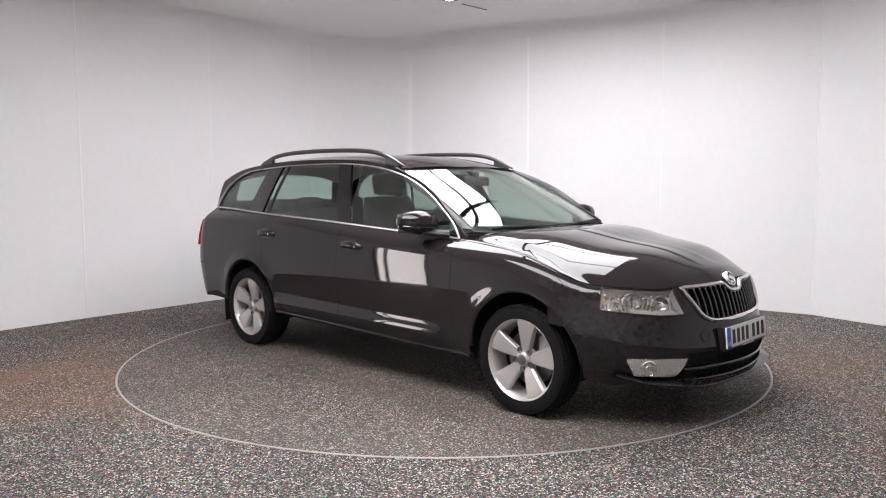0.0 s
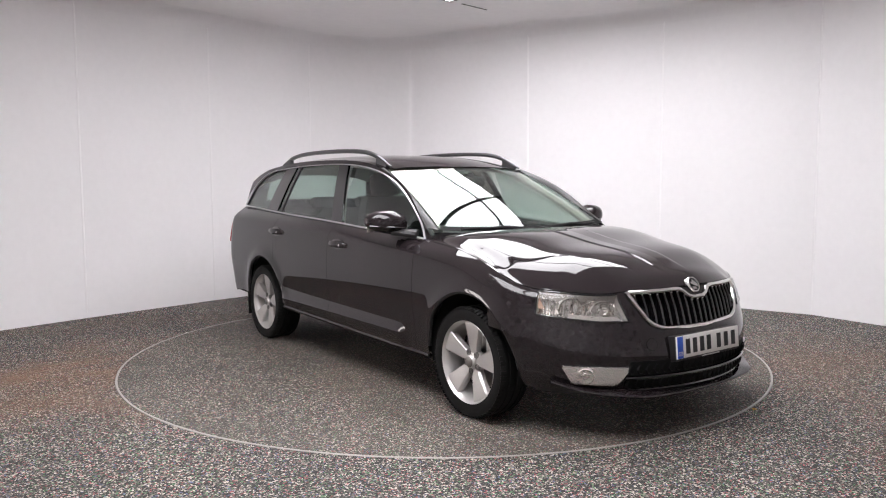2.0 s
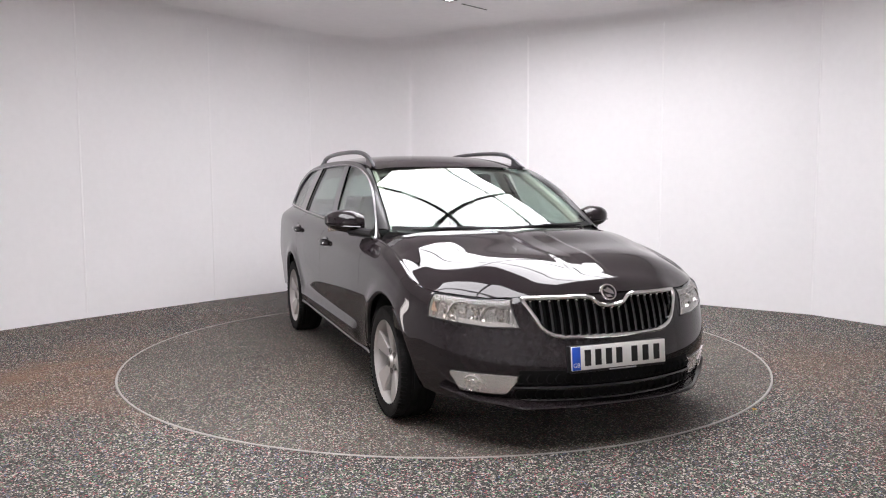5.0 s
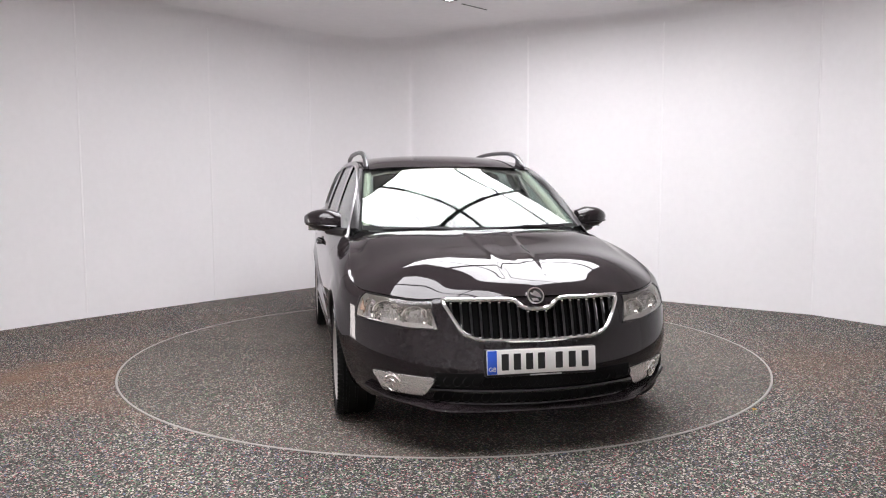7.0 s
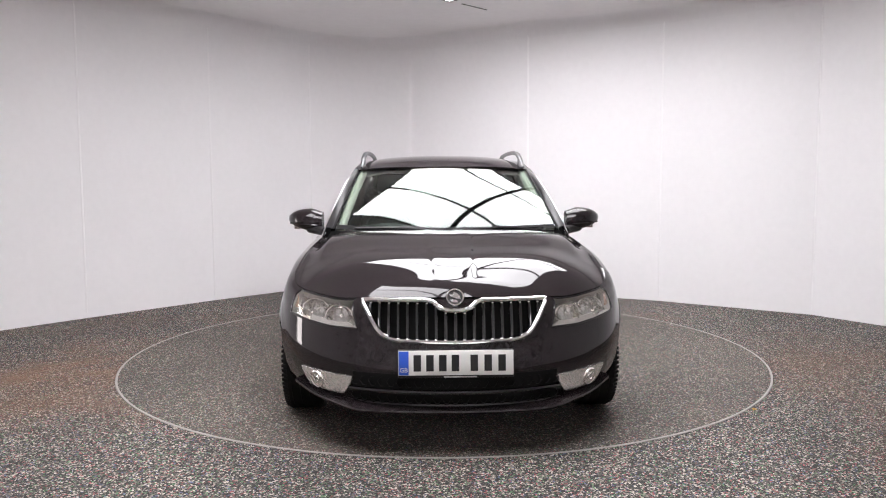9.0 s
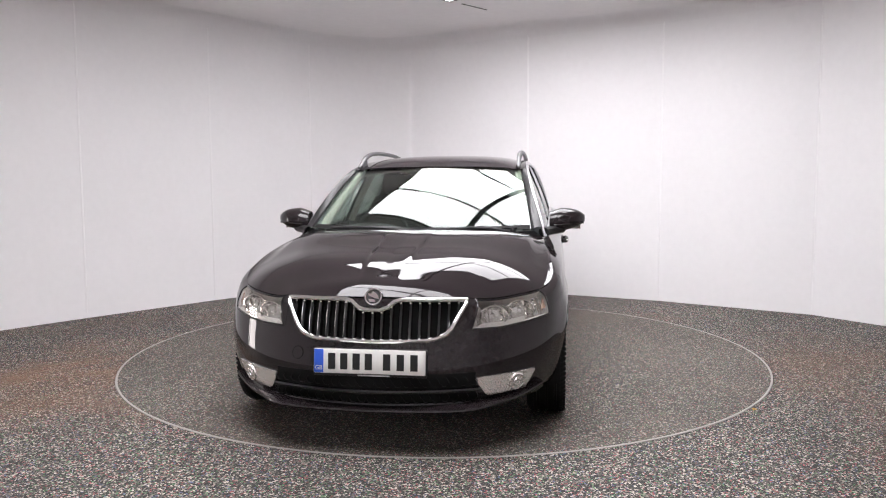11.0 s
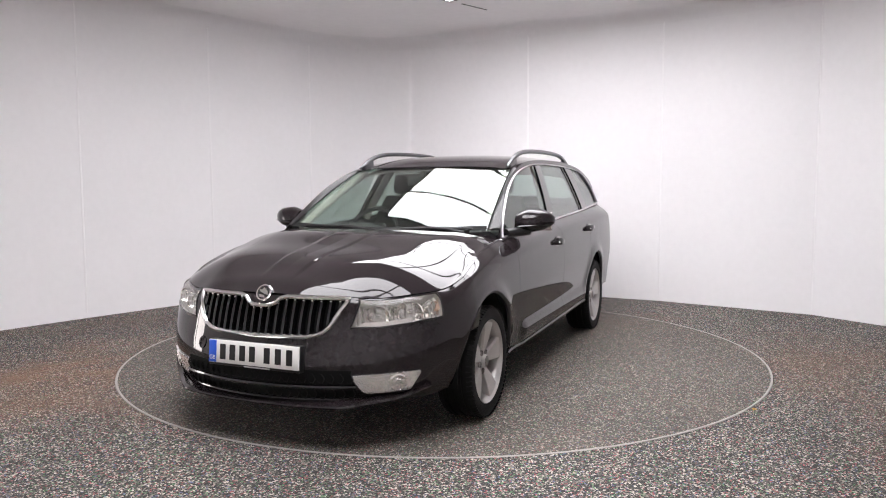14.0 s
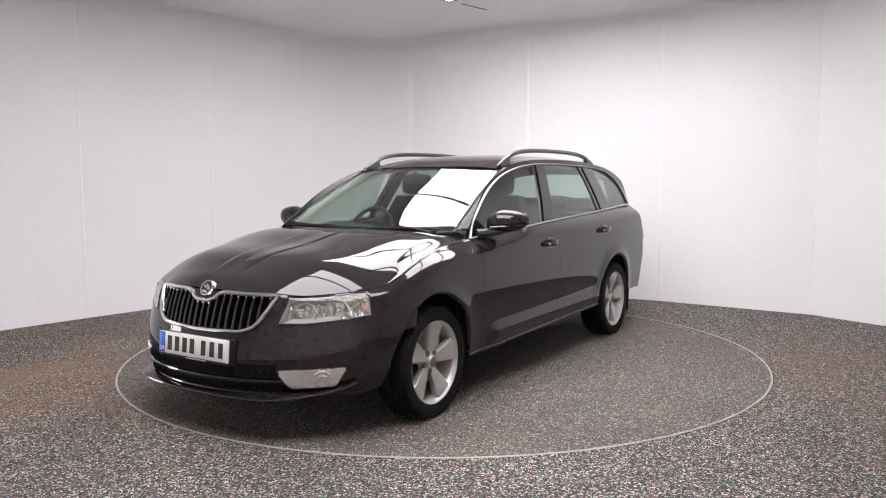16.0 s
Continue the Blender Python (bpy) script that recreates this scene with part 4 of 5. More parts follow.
def headlamp(car, s):
    pi_, po = nose_phi(GAP_IN, 0.70) + 0.014, nose_phi(LAMP_END, 0.66)

    def lo(p):
        return min(lamp_low(nose(p, 0.62).y), nose_top(p)[2] - 0.02) + 0.003

    def hi(p):
        return nose_top(p)[2] - 0.005

    def f(d, n=24, m=10, a=pi_, b=po, l=lo, h=hi):
        cols = []
        for i in range(n + 1):
            p = a + (b - a) * i / n
            # the inner end slants outwards to the top
            sl = 1 - i / n
            col = []
            for k in range(m + 1):
                q = p + 0.062 * sl * k / m
                z = l(q) + (h(q) - l(q)) * k / m
                col.append(side(out_of(nose, q, z, d), s))
            cols.append(col)
        return cols
    def fluted(n=60, m=8):
        cols = []
        for i in range(n + 1):
            q = pi_ + (po - pi_) * i / n
            fl = 0.010 * abs(math.sin(i * 0.62)) + 0.022 * math.sin(math.pi * ((i / n * 3.0) % 1)) ** 2
            cols.append([side(out_of(nose, q, lo(q) + (hi(q) - lo(q)) * k / m, -0.028 - fl - 0.012 * math.sin(math.pi * k / m)), s) for k in range(m + 1)])
        return cols
    lamp = part("headlamp", sheet(fluted(), flip=s > 0), LAMP_DARK, car, "large clear headlamp with chrome reflectors", thick=0.004)
    lens = part("lamp_lens", sheet(f(0.002), flip=s > 0), LENS, lamp, "clear lens", thick=0.003)
    lens.visible_shadow = False
    # rim of the lamp: outline rod
    g = f(0.0)
    edge = [c[0] for c in g] + g[-1][1:] + [c[-1] for c in g[::-1]][1:] + g[0][::-1][1:-1]
    part("lamp_edge", tube(bmesh.new(), edge, 0.005, 6, 1, True), GLOSS_BLACK, lamp, "black lamp edge")
    walls = [f(0.0), f(-0.075)]
    def outline(gr):
        return [c[0] for c in gr] + gr[-1][1:] + [c[-1] for c in gr[::-1]][1:] + gr[0][::-1][1:-1]
    part("lamp_wall", sheet([outline(walls[0]), outline(walls[1])], close=True), LAMP_GREY, lamp, "grey lamp housing")
    # two bowl reflectors, their ribs, bulbs, and the amber indicator
    for y, z, r in ((0.562, 0.634, 0.049), (0.690, 0.652, 0.051)):
        p = out_of(nose, nose_phi(y, z), z, -0.034)
        p = side(p, s)
        m = Matrix.Translation(p) @ pose(0, 0, 0, 0, 0, -90 + s * 14) @ Matrix.Diagonal((1.28, 1, 1, 1))
        bowl = lathe(bmesh.new(), [(0.012, -0.040), (r * 0.45, -0.034), (r * 0.72, -0.020), (r * 0.90, -0.006), (r, 0.010), (r + 0.004, 0.008), (r + 0.004, -0.02)], 14, m=m)
        rf = part("reflector", bowl, BOWL, lamp, "bright bowl reflector", sharp=25)
        part("bulb", lathe(bmesh.new(), [(0.001, 0.0), (0.009, -0.004), (0.010, -0.03), (0.012, -0.045)], 14, m=m), CHROME, rf)
    for y in (0.612, 0.735):
        z = 0.648
        p = side(out_of(nose, nose_phi(y, z), z, -0.024), s)
        bm = bmesh.new()
        for k in range(3):
            box(bm, (0.012, 0.013, 0.075 - 0.01 * k), Matrix.Translation(p) @ pose(-0.012 * k, s * 0.016 * (k - 1), -0.004 * k, 0, 10, s * 30), 0.003)
        part("reflector_flute", bm, BOWL, lamp)
    a, b = nose_phi(0.772, 0.66), po
    part("indicator", sheet(f(-0.012, 8, 6, a, b - 0.015, lambda p: lo(p) + 0.032, lambda p: hi(p) - 0.020), flip=s > 0), AMBER, lamp, "amber indicator corner", thick=0.006)
    strip = f(-0.018, 20, 2, pi_ + 0.02, nose_phi(0.70, 0.64), lambda p: lo(p) + 0.004, lambda p: lo(p) + 0.026)
    fill = [[side(out_of(nose, pi_ - 0.016 + (0.062 * k / 10 + 0.017) * j / 4,
                          lo(pi_) + (nose_top(pi_)[2] - 0.003 - lo(pi_)) * k / 10, 0.001), s) for j in range(5)] for k in range(11)]
    part("lamp_surround", sheet(fill, flip=s < 0), PAINT, car, "body-coloured strip between lamp and grille", thick=0.004)
    part("lamp_sill", sheet(strip, flip=s > 0), LAMP_GREY, lamp, "bright strip along the lamp's foot", thick=0.01)
    return lamp


def fog_lamp(car, s):
    def low(y):
        return linear([0.468, 0.52, 0.691, 0.74], [0.352, 0.267, 0.276, 0.363])(y)

    def hi(y):
        return linear([0.468, 0.74], [0.356, 0.368])(y)

    def f(d, y0, y1, n=18, m=6, k0=0.0, k1=1.0):
        cols = []
        for i in range(n + 1):
            y = y0 + (y1 - y0) * i / n
            l, h = low(y), hi(y)
            col = []
            for k in range(m + 1):
                z = l + (h - l) * (k0 + (k1 - k0) * k / m)
                col.append(side(out_of(nose, nose_phi(y, z), z, d), s))
            cols.append(col)
        return cols
    fog = part("fog_lamp", sheet(f(0.008, 0.472, 0.736), flip=s > 0), MIRROR_LAMP, car, "bright fog lamp insert in the lower bumper", thick=0.008)
    cy, cz = 0.652, 0.318
    p = side(out_of(nose, nose_phi(cy, cz), cz, 0.008), s)
    n = (side(out_of(nose, nose_phi(cy, cz), cz, 0.02), s) - p).normalized()
    m = Matrix.Translation(p) @ n.to_track_quat("Y", "Z").to_matrix().to_4x4()
    part("fog_ring", lathe(bmesh.new(), [(0.037, 0.002), (0.0395, 0.006), (0.043, 0.004), (0.045, -0.004)], 28, m=m), BOWL, fog, "bright fog lamp ring")
    part("fog_bowl", lathe(bmesh.new(), [(0.001, 0.001), (0.012, 0.002), (0.014, 0.008), (0.017, 0.008), (0.020, 0.002), (0.030, 0.003), (0.038, 0.005)], 28, m=m), BOWL, fog)
    bm = bmesh.new()
    for k in range(5):
        box(bm, (0.005, 0.006, 0.050 - 0.010 * abs(k - 2)), m @ pose(-0.024 + 0.012 * k, 0.003, 0), 0.001)
    part("fog_flute", bm, LAMP_DARK, fog)


def front_details(car, bumper, apron):
    # dark intakes with blades
    def belt_of(za, zb, yw, d):
        cols = []
        for i in range(-30, 31):
            y = yw * abs(i) / 30
            cols.append([side(out_of(nose, nose_phi(max(y, 0.001), z), z, d), 1 if i > 0 else -1) for z in np.linspace(za + 0.11 * max(0, y - 0.52) ** 1.1, zb, 7)])
        return sheet(cols, flip=True)
    part("intake", belt_of(0.230, 0.384, 0.475, 0.003), SHADE_BLACK, apron, "black plastic lower intake", thick=0.006)
    for k, (z, w) in enumerate(((0.302, 0.49), (0.240, 0.50))):
        pts = [side(out_of(nose, nose_phi(max(w * abs(i) / 30, 0.001), z), z, 0.006), 1 if i > 0 else -1) for i in range(-30, 31)]
        part("intake_blade", tube(bmesh.new(), pts, 0.011, 8), GLOSS_BLACK, apron, "gloss black intake blade")
    for z in (0.270, 0.343):
        for i in range(-11, 12):
            y = 0.042 * abs(i)
            p = side(out_of(nose, nose_phi(max(y, 0.001), z), z, 0.006), 1 if i > 0 else -1)
            bm = bmesh.new()
            for a in (-1, 1):
                for h in (-1, 1):
                    box(bm, (0.010, 0.004, 0.024), Matrix.Translation(p) @ pose(-0.004, a * 0.014, h * 0.011, a * h * 32))
                box(bm, (0.010, 0.018, 0.004), Matrix.Translation(p) @ pose(-0.004, 0, a * 0.021))
            part("intake_mesh", bm, SHADE_BLACK, apron, smooth=False)
    # chin lip, a thin blade with blunt corners
    lx = spline([0, 0.22, 0.40, 0.47, 0.57, 0.68, 0.78], [2.292, 2.284, 2.260, 2.240, 2.155, 2.055, 1.955])
    lz = spline([0, 0.22, 0.43, 0.57, 0.68, 0.78], [0.213, 0.214, 0.219, 0.230, 0.247, 0.285])
    rows = []
    for i in range(-39, 40):
        y = 0.02 * abs(i)
        p, q = Vector((lx(y), y, lz(y))), Vector((lx(y) - 0.12, y * 0.90, lz(y)))
        w = [q + Vector((0, 0, 0.030)), p.lerp(q, 0.1) + Vector((0, 0, 0.009)), p + Vector((0, 0, 0.004)), p + Vector((0.002, 0, -0.003)), p + Vector((-0.004, 0, -0.010)), q + Vector((0, 0, -0.018))]
        rows.append([side(v, 1 if i > 0 else -1) for v in w])
    part("spoiler_lip", sheet(rows, close=True), PAINT, apron, "black chin lip", sharp=40)
    # towing eye cover
    p = out_of(nose, nose_phi(0.36, 0.46), 0.46, 0.001)
    p.y = -p.y
    q = out_of(nose, nose_phi(0.36, 0.46), 0.46, 0.021)
    n = (Vector((q.x, -q.y, q.z)) - p).normalized()
    m = Matrix.Translation(p) @ n.to_track_quat("Y", "Z").to_matrix().to_4x4()
    part("towing_cover", lathe(bmesh.new(), [(0.001, 0.001), (0.027, 0.001), (0.028, -0.001), (0.030, -0.001), (0.031, 0.0008), (0.031, -0.01)], 28, m=m), PAINT, bumper, "round towing eye cover", sharp=25)
    # plate with plain bars
    m = Matrix.Translation((2.290, 0, 0.4405)) @ pose(0, 0, 0, 0, -5, 0)
    plate = part("number_plate", box(bmesh.new(), (0.010, 0.520, 0.111), m, 0.003), WHITE_PLATE, car, "white number plate with a blue end")
    part("plate_holder", box(bmesh.new(), (0.042, 0.526, 0.124), m @ pose(-0.0245, 0, -0.006), 0.003), PLASTIC, plate, "black plate holder")
    part("blue_strip", box(bmesh.new(), (0.002, 0.044, 0.107), m @ pose(0.0055, -0.236, 0), 0.0005), BLUE, plate, "blue plate end")
    for y in (-0.175, -0.118, -0.060, -0.003, 0.082, 0.145, 0.208):
        bm = box(bmesh.new(), (0.002, 0.034, 0.074), m @ pose(0.0056, y, 0), 0.0006)
        part("plate_bar", bm, INK, plate, "plain black bar", smooth=False)
    c = bpy.data.curves.new("country_letters", "FONT")
    c.body, c.size, c.align_x, c.extrude = "GB", 0.028, "CENTER", 0.0004
    t = new("country_letters", c)
    t.matrix_world = m @ pose(0.0072, -0.236, -0.040, 90, 0, 90)
    me = bpy.data.meshes.new_from_object(t.evaluated_get(bpy.context.evaluated_depsgraph_get()))
    bpy.data.objects.remove(t)
    bm = bmesh.new()
    bm.from_mesh(me)
    bm.transform(m @ pose(0.0072, -0.236, -0.040, 90, 0, 90))
    part("country_letters", bm, WRITE, plate, "white letters GB", smooth=False)
    part("plate_caption", box(bmesh.new(), (0.001, 0.15, 0.006), m @ pose(0.0002 - 0.0025, 0.02, -0.0635), 0.0002), WRITE, plate, "plain pale bar")


def door_mirror(car, s):
    bm = bmesh.new()
    secs = []
    # housing lofted from the foot outwards
    for k in range(13):
        u = k / 12
        y = 0.80 + 0.225 * u
        h = 0.086 * (1 - 0.42 * u * u - (2 * max(u - 0.5, 0)) ** 3 * 0.30) * (0.72 + 0.28 * min(1, u * 3))
        d = 0.105 * (1 - (2 * max(u - 0.45, 0) / 1.1) ** 2.2 * 0.75) * (0.8 + 0.2 * min(1, u * 4))
        zc = 1.005 + 0.018 * u
        xc = 0.665 - 0.03 * u
        ring = []
        for j in range(24):
            a = 2 * math.pi * j / 24
            ca, sa = math.cos(a), math.sin(a)
            xx = d * (abs(ca) ** 0.75) * (1 if ca > 0 else -0.45) * (1 if ca != 0 else 0)
            ring.append((xc + xx - 0.02, s * y, zc + h * math.copysign(abs(sa) ** (0.95 if sa > 0 else 0.62), sa) * (1.0 if sa > 0 else 0.82)))
        secs.append(ring)
    sheet(secs, bm=bm, close=True)
    bm.faces.new([v for v in bm.verts if abs(abs(v.co.y) - 0.80) < 1e-4])
    bm.faces.new([v for v in bm.verts if abs(abs(v.co.y) - 1.025) < 1e-4])
    mir = part("door_mirror", bm, PAINT, car, "glossy black door mirror", sharp=50)
    bm = bmesh.new()
    tube(bm, [(0.80, s * 0.765, 0.945), (0.73, s * 0.81, 0.95), (0.68, s * 0.88, 0.962)], [0.030, 0.028, 0.030], 10, 1.3)
    part("mirror_foot", bm, PLASTIC, mir, "black mirror foot")
    bm = box(bmesh.new(), (0.004, 0.19, 0.115), pose(0.598, s * 0.905, 1.012, 0, 0, s * 4), 0.001)
    part("mirror_glass", bm, CHROME, mir, "mirror glass")
    pts = [(0.752 - 0.10 * u ** 2, s * (0.83 + 0.185 * u), 0.985 + 0.012 * u) for u in np.linspace(0, 1, 10)]
    part("side_repeater", tube(bmesh.new(), pts, 0.006, 6), GLOSS_BLACK, mir, "slim indicator strip")
    # triangle at the door's corner
    return mir


def door_handle(car, x, z, s):
    y = flank_y(x, z)
    m = Matrix.Translation((x, s * (y + 0.020), z)) @ pose(0, 0, 0, 0, 2.4)
    bm = bmesh.new()
    pts = [m @ Vector(p) for p in ((0.100, -s * 0.020, 0.0), (0.085, -s * 0.003, 0.001), (0.05, s * 0.010, 0.002), (0.0, s * 0.013, 0.002), (-0.06, s * 0.010, 0.001), (-0.092, -s * 0.002, 0), (-0.105, -s * 0.02, 0))]
    tube(bm, pts, [0.014, 0.018, 0.021, 0.022, 0.020, 0.016, 0.012], 10, 0.55)
    h = part("door_handle", bm, PAINT, car, "black pull handle in a scooped recess")
    # no hollow here: a black oval on the skin gives the recess's shade
    bm = bmesh.new()
    g = bmesh.ops.create_uvsphere(bm, u_segments=24, v_segments=10, radius=1, matrix=Matrix.Translation((x - 0.008, s * (y + 0.0005), z - 0.004)) @ Matrix.Diagonal((0.092, 0.004, 0.042, 1)))
    part("recess_shade", bm, GLOSS_BLACK, h, "gloss black oval for the shade of the handle recess")
    bm = lathe(bmesh.new(), [(0.001, 0.004), (0.006, 0.004), (0.007, 0.0)], 14, m=m @ pose(0.068, s * 0.012, 0.0, 0, 0, 0 if s > 0 else 180))
    part("lock_cap", bm, CHROME, h)


def roof_rail(car, s):
    xs = [0.20, 0.12, 0.03, -0.08, -0.25, -0.5, -0.8, -1.05, -1.22, -1.33, -1.42, -1.50]
    zs = [1.368, 1.405, 1.440, 1.468, 1.487, 1.497, 1.500, 1.496, 1.485, 1.468, 1.446, 1.422]
    zf, yf = spline(xs, zs), 0.575
    bm = bmesh.new()
    pts = [Vector((x, s * (yf + 0.012 * (0 if x < -0.1 else (x + 0.1))), zf(x))) for x in np.linspace(0.205, -1.5, 50)]
    tube(bm, pts, [0.007 + 0.009 * min(1, min(i, 49 - i) / 5) for i in range(50)], 8, 1.15)
    rail = part("roof_rail", bm, RAIL, car, "dark satin raised roof rail")
    for x0, x1 in ((0.160, 0.03), (-1.35, -1.50)):
        bm = bmesh.new()
        cols = []
        for k in range(9):
            x = x0 + (x1 - x0) * k / 8
            zb = edge_z(max(x, TX)) - 0.005
            zt = zf(x)
            cols.append([Vector((x, s * (yf + 0.017), zb)), Vector((x, s * (yf + 0.014), zt)), Vector((x, s * (yf - 0.014), zt)), Vector((x, s * (yf - 0.017), zb))])
        sheet(cols, bm=bm, close=True)
        part("rail_foot", bm, RAIL, rail, "rail foot", sharp=40)


def seat(car, x, y, w, rear=False):
    bm = box(bmesh.new(), (0.50, w, 0.16), pose(x + 0.20, y, 0.56, 0, -6), 0.05)
    st = part("seat", bm, TRIM_CLOTH, car, "charcoal cloth car seat")
    rows = []
    for k in range(9):
        u = k / 8
        z = 0.60 + (0.46 if rear else 0.56) * u
        xx = x - 0.02 - 0.20 * u
        hw = w / 2 * (0.92 + 0.08 * math.sin(math.pi * u) - 0.22 * max(0, u - 0.7) / 0.3)
        rows.append([(xx + 0.07 - 0.03 * abs(a), y + hw * a, z) for a in np.linspace(-1, 1, 9)] + [(xx - 0.05 - 0.02 * (1 - abs(a)), y + hw * a, z) for a in np.linspace(1, -1, 9)])
    bm = sheet(rows, close=True)
    bm.faces.new([v for v in bm.verts if v.co.z > 0.60 + (0.46 if rear else 0.56) - 0.001])
    part("seat_back", bm, TRIM_CLOTH, st, "upright cloth seat back")
    for k in ((-1, 0, 1) if rear else (0,)):
        yy = y + k * w * 0.33
        bm = box(bmesh.new(), (0.09, 0.25, 0.10 if rear else 0.16), pose(x - 0.22, yy, 1.10 if rear else 1.25, 0, -10), 0.04)
        for q in (-0.06, 0.06):
            tube(bm, [(x - 0.20, yy + q, 1.04), (x - 0.215, yy + q, 1.08 if rear else 1.20)], 0.006, 6)
        part("headrest", bm, TRIM_CLOTH, st, "cloth headrest on two posts")


def interior(car):
    seat(car, 0.02, -0.37, 0.50)
    seat(car, 0.02, 0.37, 0.50)
    seat(car, -0.86, 0.0, 1.26, True)
    # dashboard
    rows = []
    for k in range(7):
        x, z = ((0.98, 0.80), (0.96, 0.925), (0.80, 0.955), (0.62, 0.945), (0.50, 0.915), (0.46, 0.80), (0.50, 0.60))[k]
        rows.append([(x - 0.12 * abs(a) ** 2 * (k < 3), 0.70 * a, z + (0.045 * math.exp(-((0.70 * a + 0.37) / 0.2) ** 2) if 2 <= k <= 4 else 0)) for a in np.linspace(-1, 1, 33)])
    part("dashboard", sheet(rows), DASH, car, "dark dashboard with a hooded dial pod", thick=0.01)
    # wheel on the right-hand side
    c, tilt = Vector((0.40, -0.37, 0.905)), pose(0, 0, 0, 0, 66, 0)
    m = Matrix.Translation(c) @ tilt
    pts = [m @ Vector((0.185 * math.cos(a), 0.185 * math.sin(a), 0)) for a in np.linspace(0, 2 * math.pi, 41)[:-1]]
    sw = part("steering_wheel", tube(bmesh.new(), pts, 0.016, 8, 1, True), DASH, car, "dark steering wheel")
    bm = box(bmesh.new(), (0.15, 0.17, 0.05), m @ pose(0, 0, -0.01), 0.02)
    for a in (90, -90, 0):
        box(bm, (0.13, 0.035, 0.02), m @ pose(0, 0, 0, 0, 0, a) @ pose(0.11, 0, 0), 0.006)
    part("wheel_boss", bm, DASH, sw)
    # inner mirror, headlining, pillars, door cards, load cover
    bm = box(bmesh.new(), (0.035, 0.24, 0.068), pose(0.335, 0, 1.268, 0, -8, -4), 0.015)
    box(bm, (0.03, 0.03, 0.06), pose(0.34, 0, 1.305), 0.01)
    part("inner_mirror", bm, DASH, car, "dark rear-view mirror")
    rows = []
    for i in range(20):
        x = 0.20 - 2.15 * i / 19
        xx = max(x, TX)
        w = cabin_y(xx, edge_z(xx)) - 0.05
        rows.append([(x, w * a, roof_mid(x) - 0.045 - (roof_mid(x) - edge_z(xx)) * abs(a) ** 2.8) for a in np.linspace(-1, 1, 15)])
    part("headlining", sheet(rows), LINER, car, "pale grey headlining", thick=0.01)
    for s in (1, -1):
        cols = []
        for x in np.linspace(0.90, -1.9, 30):
            cols.append([(x, s * (belt_y(x) - 0.04), belt(x) - 0.006), (x, s * (belt_y(x) - 0.09), belt(x) - 0.03), (x, s * 0.70, 0.55), (x, s * 0.70, 0.30)])
        part("door_card", sheet(cols), DASH, car, "dark inner door panel", thick=0.01)
        for x0, x1, w in ((-0.17, -0.35, 0.05), (-1.33, -1.22, 0.055)):
            pts = [(x0 + (x1 - x0) * k / 6, s * (cabin_y(x0, belt(x0) + (1.37 - belt(x0)) * k / 6) - 0.045), belt(x0) - 0.01 + (1.385 - belt(x0)) * k / 6) for k in range(7)]
            part("inner_pillar", tube(bmesh.new(), pts, w * 0.6, 8, 0.6), LINER if x0 > -1 else DASH, car)
        pts = [screen_point(u, s * 0.95) + Vector((-0.05, -s * 0.01, -0.02)) for u in np.linspace(0.02, 0.98, 10)]
        part("inner_front_pillar", tube(bmesh.new(), pts, 0.030, 8, 0.8), LINER, car, "pale inner pillar lining")
    bm = box(bmesh.new(), (0.75, 1.30, 0.03), pose(-1.62, 0, 0.98), 0.01)
    part("load_cover", bm, DASH, car)
    bm = box(bmesh.new(), (2.9, 1.34, 0.04), pose(-0.6, 0, 0.31), 0.01)
    part("cabin_floor", bm, SHADE_BLACK, car)
    bm = box(bmesh.new(), (0.03, 1.34, 0.60), pose(0.92, 0, 0.62), 0.01)
    part("bulkhead", bm, SHADE_BLACK, car)


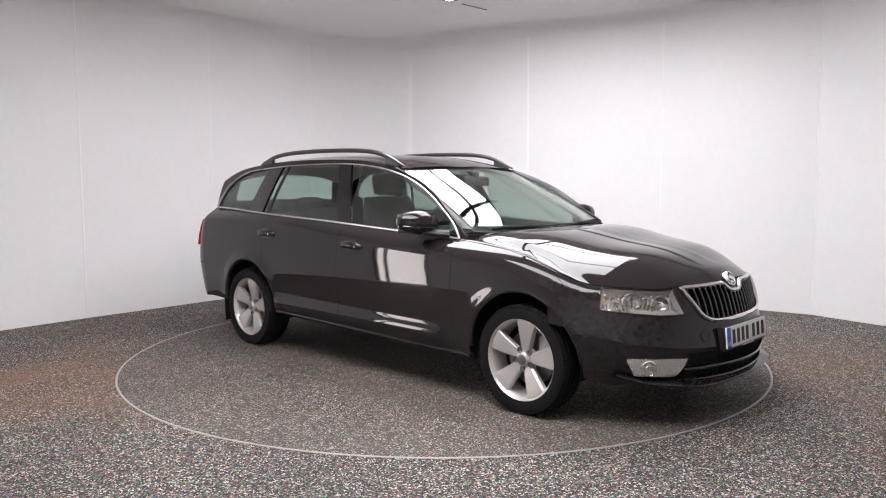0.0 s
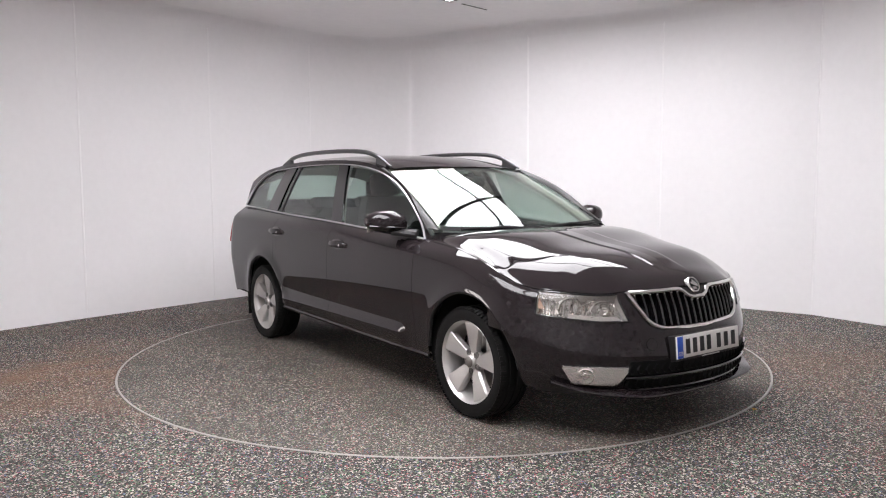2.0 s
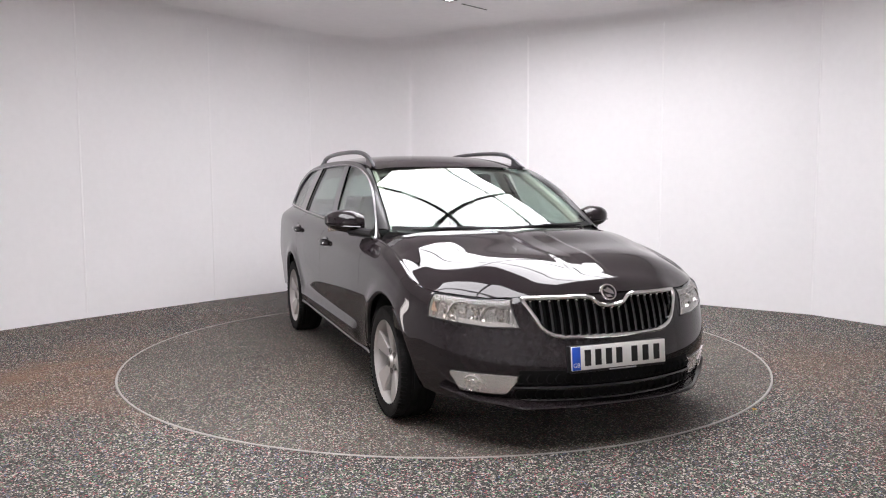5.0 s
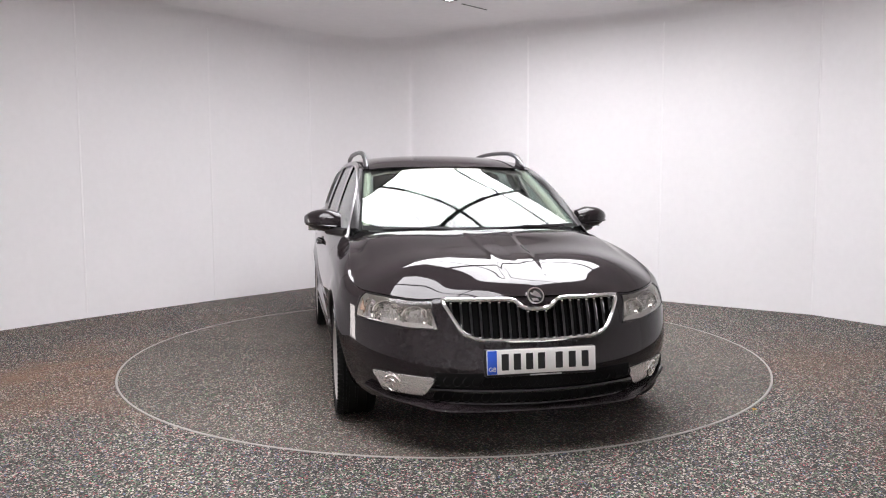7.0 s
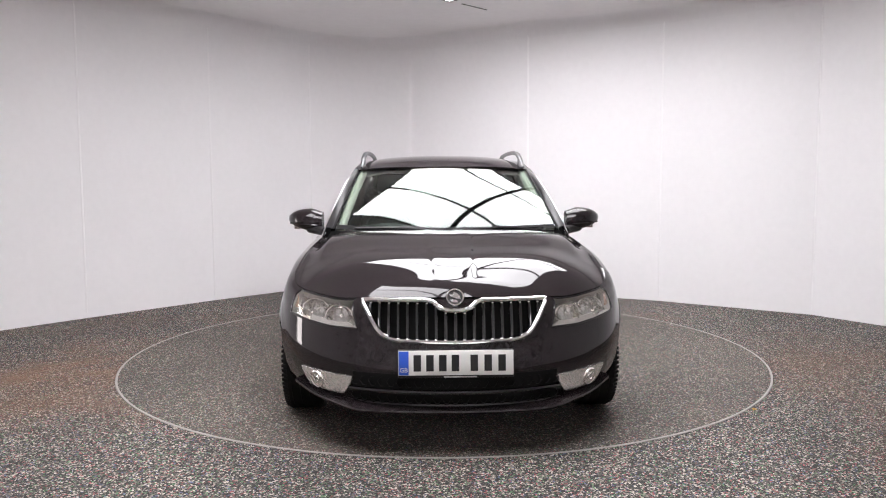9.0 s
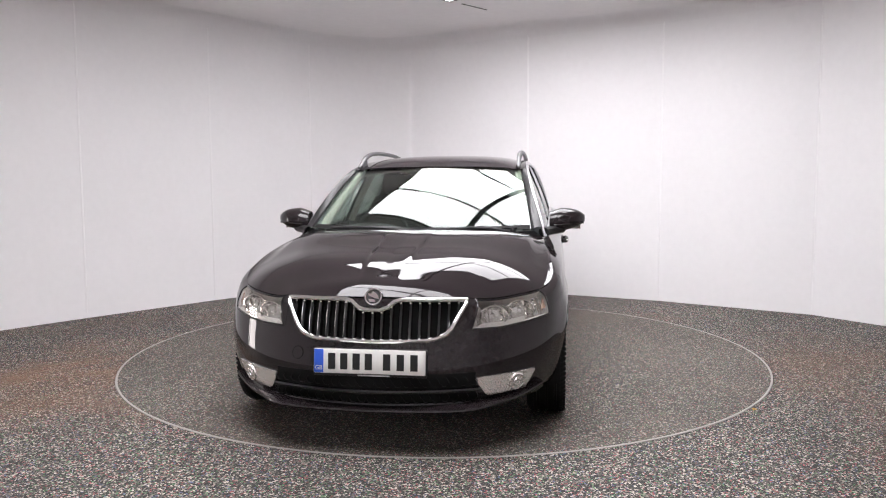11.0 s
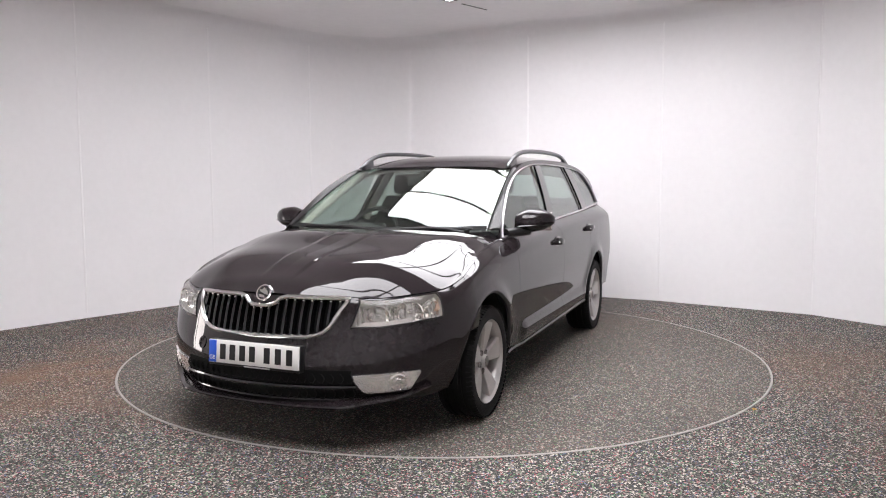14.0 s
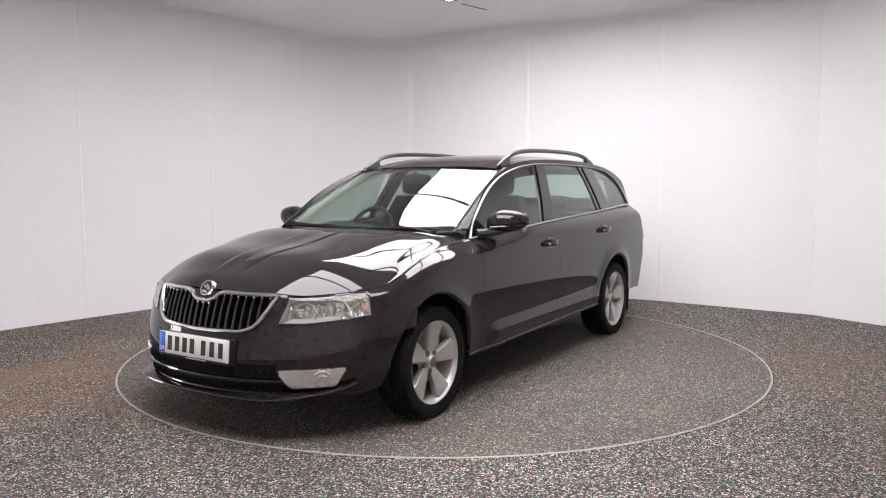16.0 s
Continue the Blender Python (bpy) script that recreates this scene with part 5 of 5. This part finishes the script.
def build_car():
    car = empty("estate_car")
    tagged(car, "black pearl estate car parked on a round turntable", "car")
    bumper, apron = nose_panels(car)
    bonnet(car)
    for s in (1, -1):
        flank_panel("front_wing", 0.923, NX, s, car, 20, label="glossy black front wing")
        flank_panel("front_door", -0.136, 0.920, s, car, 40, label="glossy black front door")
        flank_panel("rear_door", -1.042, -0.139, s, car, 34, label="glossy black rear door")
        flank_panel("rear_quarter", TX, -1.045, s, car, 20, label="glossy black rear quarter panel")
        wings(car, s)
        headlamp(car, s)
        fog_lamp(car, s)
        door_mirror(car, s)
        door_handle(car, 0.02, 0.845, s)
        door_handle(car, -0.985, 0.885, s)
        roof_rail(car, s)
        for x in (FX, RX):
            wheel(car, x, s)
    roof(car)
    bm = bmesh.new()
    tube(bm, [(-1.72, 0, 1.425), (-1.76, 0, 1.455), (-1.80, 0, 1.478)], [0.016, 0.010, 0.004], 8)
    part("aerial", bm, PLASTIC, car, "short black roof aerial")
    cabin(car)
    windscreen(car)
    tail_end(car)
    liner_and_floor(car)
    grille(car)
    front_details(car, bumper, apron)
    interior(car)
    return car


car = build_car()


def floor_litter():
    """A dry leaf scrap and a paper fleck on the floor by the turntable."""
    bm = bmesh.new()
    rows = [[(0.022 * (u - 0.5), 0.016 * v * math.sin(math.pi * min(max(u, 0.06), 0.96)), 0.004 + 0.006 * abs(v) + 0.004 * u) for v in (-1, -0.5, 0, 0.5, 1)] for u in np.linspace(0, 1, 7)]
    leaf = part("leaf", sheet(rows), LEAF, None, thick=0.001)
    tagged(leaf, "small dry yellowish leaf scrap lying on the floor", "leaf")
    leaf.matrix_basis = pose(1.706, -1.582, -0.002, 0, 0, 35)
    bm = box(bmesh.new(), (0.012, 0.009, 0.003), pose(0, 0, 0.0015), 0.0008)
    fleck = part("paper_fleck", bm, WHITE_PLATE)
    tagged(fleck, "tiny white paper fleck lying on the floor", "litter")
    fleck.matrix_basis = pose(-2.193, 0.698, 0, 0, 0, 20)


floor_litter()


# ---- what moves ----
def motions():
    turn = [(t, -43.804 - 4.9518 * t) for t in range(17)]
    walk(car, [(t, pose(0, 0, 0.002, 0, 0, a) @ pose(0, -0.0105, 0)) for t, a in turn])
    walk(table, [(t, pose(0, 0, 0, 0, 0, a)) for t, a in turn])


motions()
